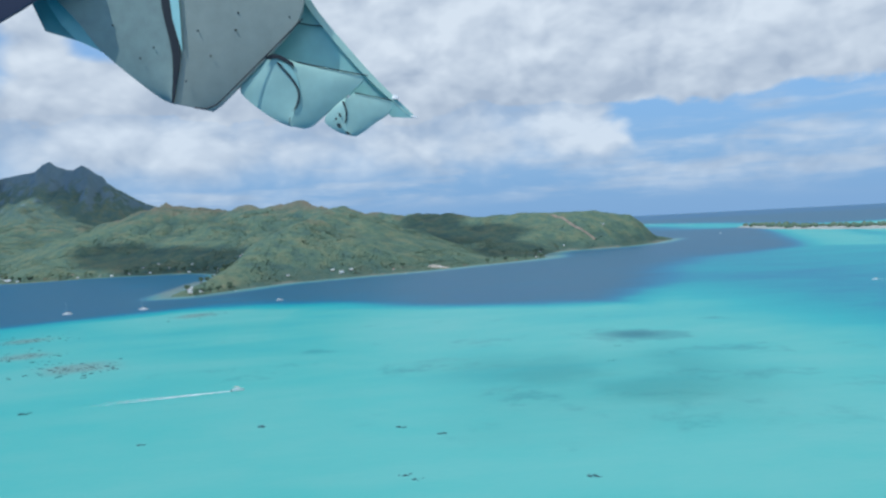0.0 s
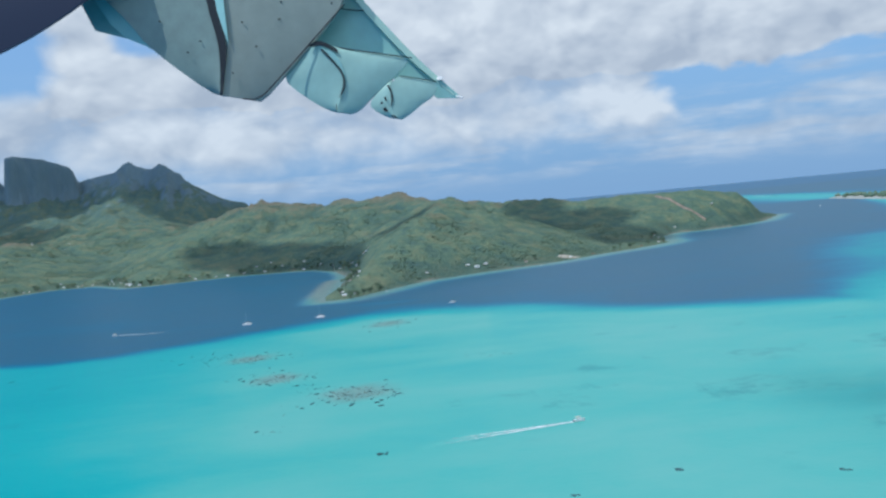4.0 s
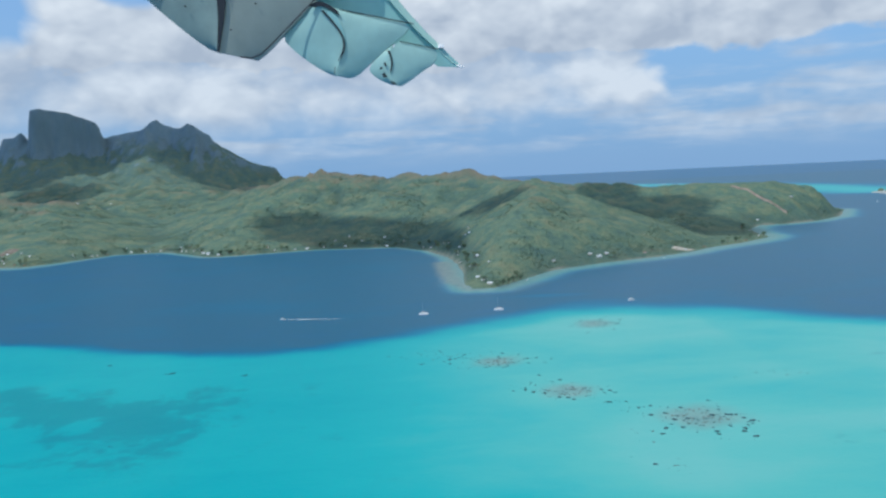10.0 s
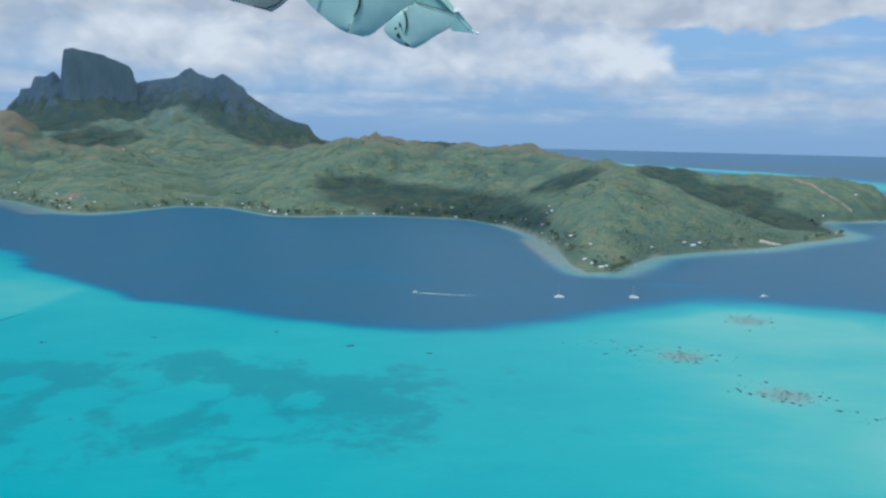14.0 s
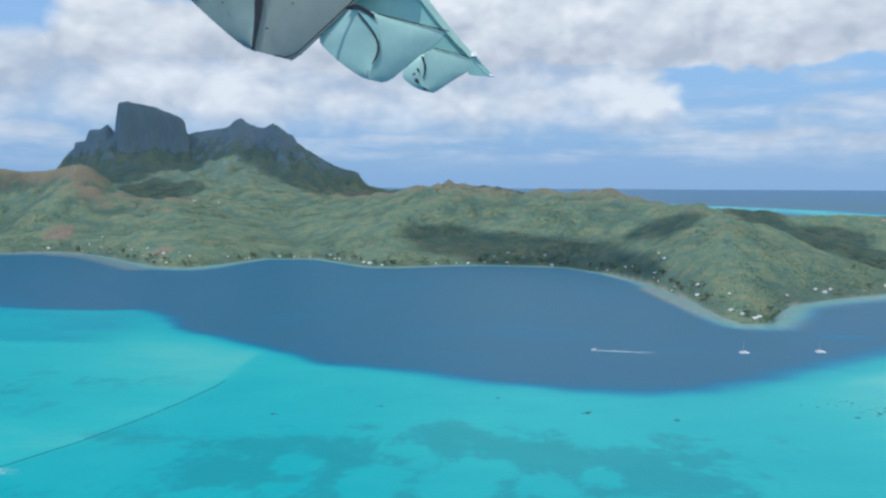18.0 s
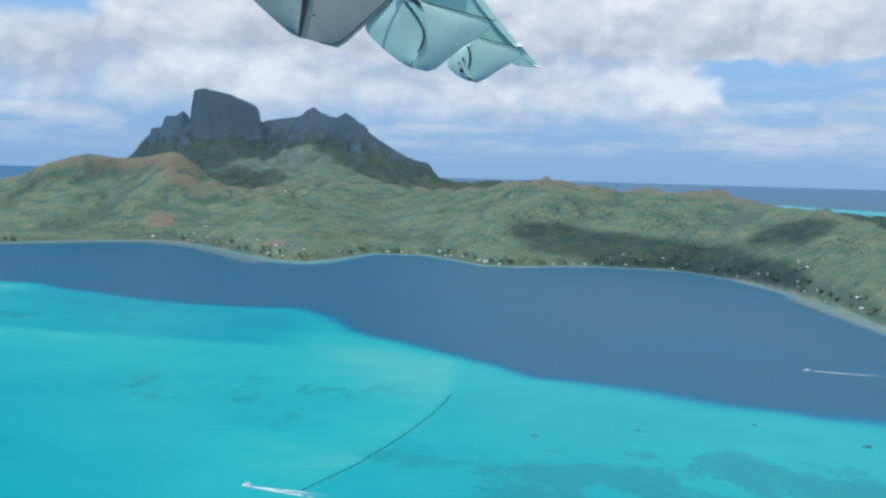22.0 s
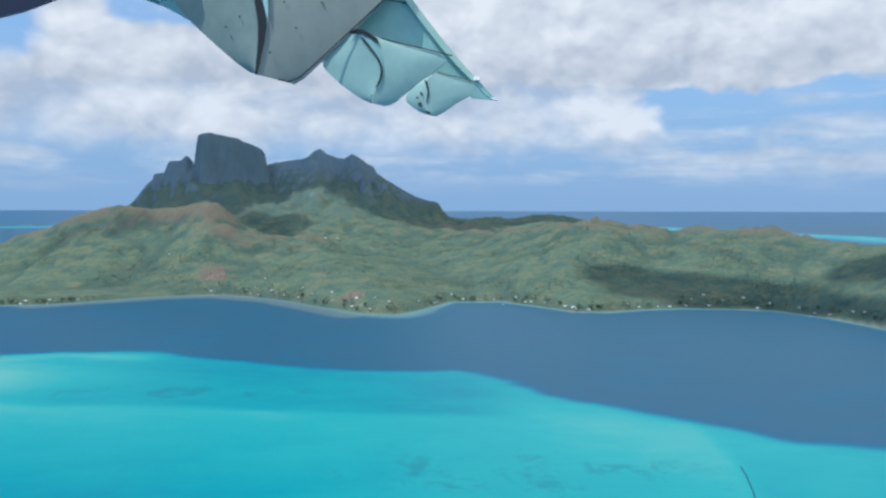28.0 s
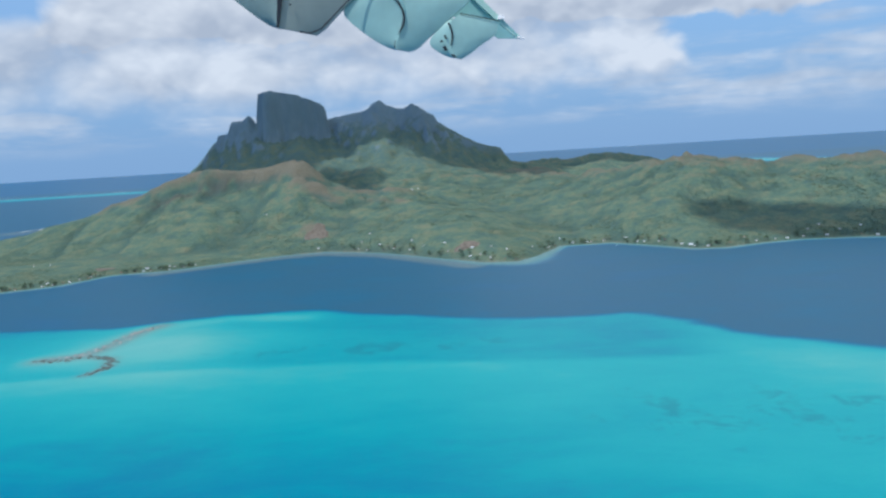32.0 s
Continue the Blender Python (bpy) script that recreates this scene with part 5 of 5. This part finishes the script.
cat = catamaran()
cat.matrix_basis = pose(-114.5, 235.5, 0, 0, 0, 178)
copy_thing(cat, pose(-92, 238, 0, 0, 0, 172))
yacht = motor_yacht()
yacht.matrix_basis = pose(-50.8, 245, 0, 0, 0, 10)
copy_thing(yacht, pose(257, 682, 0, 0, 0, 30))
speedboat(24, 0.6, 1, "white speedboat trailing a thin wake across the channel").matrix_basis = pose(-157, 236, 0, 0, 0, 173)
speedboat(24, 1.0, 2, "white open speedboat with a long foaming wake").matrix_basis = pose(-29, 107.5, 0, 0, 0, 14)
speedboat(16, 1.1, 3, "white speedboat throwing a broad wake beside the float line").matrix_basis = pose(-281, 139.5, 0, 0, 0, 171)
speedboat(14, 0.8, 4, "white speedboat turning in the eastern lagoon").matrix_basis = pose(123, 212, 0, 0, 0, 170)


def skiff():
    root = new("skiff")
    part("hull", hull_mesh(1.1, 0.42, 0.2), MAT["white"], root)
    bm = bmesh.new()
    for x in (-0.25, 0.1):
        box(bm, (x, 0, 0.16), (0.1, 0.34, 0.03))
    part("thwart", bm, MAT["timber"], root)
    bm = bmesh.new()
    box(bm, (-0.6, 0, 0.14), (0.1, 0.12, 0.24), 0.02)
    part("outboard_engine", bm, MAT["hull_dark"], root)
    return tagged(root, "small white open skiff moored close to the shore", "skiff", group="shore skiffs")


first_skiff = skiff()
first_skiff.matrix_basis = pose(-78.5, 297.5, 0, 0, 0, 20)
for x, y, a in ((-333, 495 - 24, 60), (-290, 470, 10), (-130, 428, 100), (-14, 348, 40)):
    copy_thing(first_skiff, pose(x, y, 0, 0, 0, a))


# ---------------------------------------------------------------- surf on the barrier reef
def surf(line, wide, seed, label):
    rng = np.random.RandomState(seed)
    pts = np.array([(x0 + (x1 - x0) * i / 40, y0 + (y1 - y0) * i / 40) for (x0, y0), (x1, y1) in zip(line[:-1], line[1:]) for i in range(40)])
    m = 5
    s = np.linspace(-1, 1, m)[None]
    n = len(pts)
    wob = wide * (0.3 + fractal(np.arange(n) / 9.0, np.zeros(n), 3, seed))[:, None]
    x = pts[:, :1] + 0 * s + rng.uniform(-2, 2, (n, m))
    y = pts[:, 1:] + s * wob + rng.uniform(-2, 2, (n, m))
    z = 0.05 + 0.5 * (1 - np.abs(s)) * rng.uniform(0.3, 1, (n, m))
    fade = (fractal(np.arange(n) / 6.0, np.zeros(n), 3, seed + 5)[:, None] * 1.1 * (1 - 0.6 * np.abs(s))).ravel()
    ob = mesh_object("surf", np.stack([x, y, z], -1).reshape(-1, 3), grid_faces(n, m), MAT["wake"], attrs={"fade": fade})
    tagged(ob, label, "surf", group="reef surf", kind="stuff")


surf([(-1700, 1850), (-1390, 1890), (-1150, 1900), (-700, 1980)], 9, 1, "white broken surf along the far barrier reef")
surf([(150, 1880), (205, 1700), (310, 1510), (375, 1400), (400, 1130)], 9, 2, "white broken surf along the far barrier reef")
surf([(-870, 800), (-845, 860), (-810, 900)], 5, 3, "white surf over a reef flat behind the headland")


# ---------------------------------------------------------------- motu
def motu():
    xs, ys = np.arange(300, 900, 6.0), np.arange(470, 980, 6.0)
    gx, gy = np.meshgrid(xs, ys, indexing="ij")
    line = [(356, 840), (342, 700), (362, 610), (420, 545), (560, 520), (880, 540)]
    d, _ = along(gx, gy, line)
    h = 2.4 * sstep(26, 14, d + 8 * fractal(gx / 40, gy / 40, 3, 4)) - 0.6
    fc = grid_faces(len(xs), len(ys))
    fc = fc[(h.ravel()[fc] > -0.5).any(1)]
    v = np.stack([gx, gy, h], -1).reshape(-1, 3)
    used = np.zeros(len(v), bool)
    used[fc.ravel()] = True
    ob = mesh_object("motu_ground", v[used], (np.cumsum(used) - 1)[fc], MAT["coral_pale"], smooth=True)
    tagged(ob, "low sandy islet rimmed by pale shallows", "islet", kind="structure")
    rng = np.random.RandomState(8)
    n = 5000
    x, y = rng.uniform(300, 890, n), rng.uniform(490, 880, n)
    d, _ = along(x, y, line)
    ok = d < 15
    p = np.stack([x, y, np.full(n, 2.2)], -1)[ok]
    tagged(clumps("motu_forest", p, rng.uniform(1.2, 2.8, len(p)), MAT["forest"], 0.9, rng), "dark green palm wood covering a low islet", "forest", kind="stuff")


motu()


# ---------------------------------------------------------------- aircraft wing
def wing():
    """The outer wing of a high-winged aircraft with three fairings under its trailing edge."""
    unit = 3.54                                           # metres to one unit of the wing's outline
    tip = (-100.0, 4750.0, 705.0)

    def place(px, py, back=0.0):
        return Vector((tip[0] + (px - 885) * unit, tip[1] + back, tip[2] - (py - 187) * unit))

    def even(line, n):
        """n points at even steps along a smoothed line."""
        fine = [Vector(p) for p in line]
        for _ in range(2):
            fine = fine[:1] + [q for a, b in zip(fine[:-1], fine[1:]) for q in (a.lerp(b, 0.25), a.lerp(b, 0.75))] + fine[-1:]
        at = np.concatenate([[0], np.cumsum([(b - a).length for a, b in zip(fine[:-1], fine[1:])])])
        s = np.linspace(0, at[-1], n)
        return [Vector((float(np.interp(q, at, [p.x for p in fine])), float(np.interp(q, at, [p.y for p in fine])))) for q in s]

    def shell(name, rail, keel, deep, mat, parent, label="", bulge=0.25, thick=30.0, n=26, m=9):
        """A curved panel from its outer rail (standing back) to its keel (coming forward), with thickness."""
        ra, ke = even(rail, n), even(keel, n)
        bm = bmesh.new()
        sheets = []
        for more in (0.0, thick):
            rows = []
            for a, b in zip(ra, ke):
                row = []
                for k in range(m):
                    t = k / (m - 1)
                    fwd = deep[0] + (deep[1] - deep[0]) * ((1 - bulge) * t + bulge * math.sin(t * math.pi / 2))
                    row.append(bm.verts.new(place(*a.lerp(b, t), more - fwd)))
                rows.append(row)
            sheets.append(rows)
            for r0, r1 in zip(rows[:-1], rows[1:]):
                for k in range(m - 1):
                    bm.faces.new((r0[k], r0[k + 1], r1[k + 1], r1[k]))
        front, back = sheets
        rim = lambda g: g[0] + [r[-1] for r in g[1:]] + g[-1][-2::-1] + [r[0] for r in g[-2:0:-1]]
        fr, bk = rim(front), rim(back)
        for i in range(len(fr)):
            j = (i + 1) % len(fr)
            bm.faces.new((fr[i], fr[j], bk[j], bk[i]))
        bm.normal_update()
        for e in bm.edges:
            e.smooth = e.calc_face_angle(3.0) < 0.7
        return part(name, bm, MAT[mat], parent, label, smooth=True)

    def slab(name, outline, back, mat, parent, label="", thick=14.0):
        """A flat plate with a given outline and thickness."""
        bm = bmesh.new()
        a = [bm.verts.new(place(px, py, back)) for px, py in outline]
        b = [bm.verts.new(place(px, py, back + thick)) for px, py in outline]
        bm.faces.new(a)
        bm.faces.new(b[::-1])
        for i in range(len(a)):
            j = (i + 1) % len(a)
            bm.faces.new((a[i], a[j], b[j], b[i]))
        return part(name, bm, MAT[mat], parent, label)

    def tube(name, line, r, mat, parent, back, end_back=None):
        bm = bmesh.new()
        line = even(line, 14)
        last = back if end_back is None else end_back
        pts = [place(*p, back + (last - back) * i / 13) for i, p in enumerate(line)]
        prev = None
        for i, p in enumerate(pts):
            way = (pts[min(i + 1, len(pts) - 1)] - pts[max(i - 1, 0)]).normalized()
            side = way.cross(Vector((0, 1, 0))).normalized()
            row = [bm.verts.new(p + (side * math.cos(a) + Vector((0, 1, 0)) * math.sin(a)) * r) for a in np.arange(8) * math.pi / 4]
            if prev:
                for k in range(8):
                    bm.faces.new((prev[k], prev[(k + 1) % 8], row[(k + 1) % 8], row[k]))
            prev = row
        return part(name, bm, MAT[mat], parent)

    root = new("aircraft_wing")
    # the wing's underside and its bright rear strip
    slab("wing_panel", [(430, -260), (575, -260), (722, 0), (738, 18), (812, 115), (862, 165), (888, 187), (850, 184), (790, 150), (700, 110), (600, 60), (540, -20)], 130, "skin", root)
    slab("wing_panel", [(130, -260), (236, 0), (293, 20), (352, 50), (330, 40), (420, -20), (420, -260)], 150, "skin", root)
    shell("rear_spar", [(300, 24), (292, 18), (280, 10), (140, -260)], [(352, 50), (330, 10), (318, 0), (200, -260)], (-80, -60), "skin_pale", root, "pale trailing edge strip", n=10, m=3)
    shell("leading_edge", [(585, -260), (730, 0), (747, 20), (818, 112), (890, 187)], [(568, -260), (718, 2), (735, 24), (806, 116), (876, 183)], (-110, -96), "skin_mid", root, n=14, m=3)
    slab("tip_cap", [(850, 152), (862, 158), (888, 187), (884, 189), (848, 186), (838, 176)], 100, "skin", root)
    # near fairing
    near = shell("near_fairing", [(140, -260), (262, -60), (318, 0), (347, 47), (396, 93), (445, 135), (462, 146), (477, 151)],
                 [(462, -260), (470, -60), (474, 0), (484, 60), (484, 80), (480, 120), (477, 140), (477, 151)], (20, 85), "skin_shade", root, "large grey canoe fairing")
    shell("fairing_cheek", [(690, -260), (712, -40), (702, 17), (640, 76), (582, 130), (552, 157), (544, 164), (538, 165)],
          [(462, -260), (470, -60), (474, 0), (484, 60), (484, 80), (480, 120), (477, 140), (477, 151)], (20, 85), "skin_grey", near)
    shell("rubber_seal", [(462, -260), (468, -40), (470, 0), (483, 60), (482, 100), (476, 151)], [(482, -260), (484, -40), (484, 0), (499, 64), (490, 104), (479, 151)], (96, 96), "seal", near, "dark rubber seal", n=16, m=3, thick=10)
    shell("fairing_slot", [(480, -260), (484, -20), (486, 10), (500, 66)], [(496, -260), (499, -20), (500, 10), (500, 67)], (99, 99), "skin_pale", near, "pale slot in the fairing", n=12, m=3, thick=8)
    tube("rubber_seal", [(704, 14), (640, 75), (582, 130), (548, 161), (538, 165), (515, 161)], 4.5, "seal", near, -24, -96)
    # small dark rivet heads over the near fairing
    for px, py in ((380, 12), (450, 55), (527, 30), (590, 30), (546, 73), (502, 115), (682, 10), (425, 71), (596, 1)):
        bm = bmesh.new()
        bmesh.ops.create_uvsphere(bm, u_segments=8, v_segments=6, radius=6, matrix=Matrix.Translation(place(px, py, -24 - 72 * (1 - min(1, abs(px - 487) / 190)))))
        part("rivet_head", bm, MAT["seal"], near)
    # middle fairing
    second = shell("middle_fairing", [(632, 80), (600, 112), (582, 130), (608, 157), (642, 183), (660, 193), (668, 196), (674, 198)],
                   [(650, 72), (664, 92), (680, 116), (692, 140), (690, 160), (682, 174), (674, 190), (674, 198)], (0, 34), "skin_mid", root)
    shell("fairing_cheek", [(684, 86), (750, 102), (812, 117), (788, 138), (742, 172), (722, 188), (710, 199), (694, 202)],
          [(650, 72), (664, 92), (680, 116), (692, 140), (690, 160), (682, 174), (674, 190), (674, 198)], (0, 34), "skin_mid", second)
    shell("rubber_seal", [(634, 80), (650, 71), (668, 78), (684, 90)], [(644, 82), (655, 80), (668, 86), (686, 98)], (43, 43), "seal", second, "dark rubber seal", n=10, m=3, thick=8)
    shell("rubber_seal", [(655, 88), (672, 108), (686, 128), (691, 145), (686, 162), (679, 174)], [(660, 88), (676, 108), (690, 128), (694, 145), (690, 162), (681, 172)], (44, 44), "seal", second, n=14, m=3, thick=8)
    shell("fairing_slot", [(656, 86), (676, 108), (689, 128), (693, 146)], [(674, 92), (686, 106), (693, 128), (693, 146)], (40, 40), "skin", second, "pale slot in the fairing", n=12, m=3, thick=6)
    tube("rubber_seal", [(674, 184), (672, 196)], 2.5, "seal", second, -46)
    tube("panel_joint", [(684, 86), (750, 102), (812, 117)], 3.5, "seal", second, -10)
    # outer fairing
    outer = shell("outer_fairing", [(774, 150), (750, 166), (727, 189), (742, 204), (760, 214), (770, 217)],
                  [(770, 158), (769, 166), (771, 178), (770, 190), (768, 206), (772, 218)], (0, 22), "skin_mid", root)
    shell("fairing_cheek", [(786, 145), (820, 153), (852, 162), (846, 184), (822, 196), (800, 212), (784, 220)],
          [(770, 158), (769, 166), (771, 178), (770, 190), (768, 206), (772, 218)], (0, 22), "skin_mid", outer)
    shell("rubber_seal", [(764, 160), (769, 172), (770, 184), (767, 198)], [(768, 160), (772, 172), (773, 184), (769, 196)], (28, 28), "seal", outer, n=10, m=3, thick=6)
    for bar in ([(750, 189), (754, 187), (755, 190), (751, 192)], [(753, 200), (758, 197), (762, 204), (757, 206)], [(766, 212), (772, 213), (778, 218), (771, 217)], [(757, 180), (760, 179), (762, 186), (759, 187)]):
        slab("stencil_mark", bar, -30, "seal", outer, "small dark stencilled marks", 5)
    tube("panel_joint", [(786, 145), (820, 153), (852, 162)], 2.6, "seal", outer, -8)
    tube("panel_joint", [(600, -40), (656, 0), (700, 14), (742, 20)], 4, "seal", root, 110)
    shell("tip_lamp", [(850, 151), (854, 146), (862, 150)], [(851, 155), (856, 155), (861, 155)], (-90, -80), "white", root, "small white lamp housing at the wing tip", n=6, m=3)
    shell("static_wick", [(882, 184), (888, 186), (894, 188)], [(882, 187), (888, 189), (894, 190)], (-96, -90), "white", root, "small pale fitting at the wing tip", n=6, m=3)
    shell("engine_nacelle", [(-300, -260), (-40, -260), (200, -260), (330, -260)], [(-300, 96), (30, 74), (190, 20), (330, -60)], (0, 200), "nacelle", root, "dark blue engine nacelle", bulge=0.8)
    return tagged(root, "pale aircraft wing tinted by lagoon light, with three rounded flap fairings", "aircraft wing")


wing()
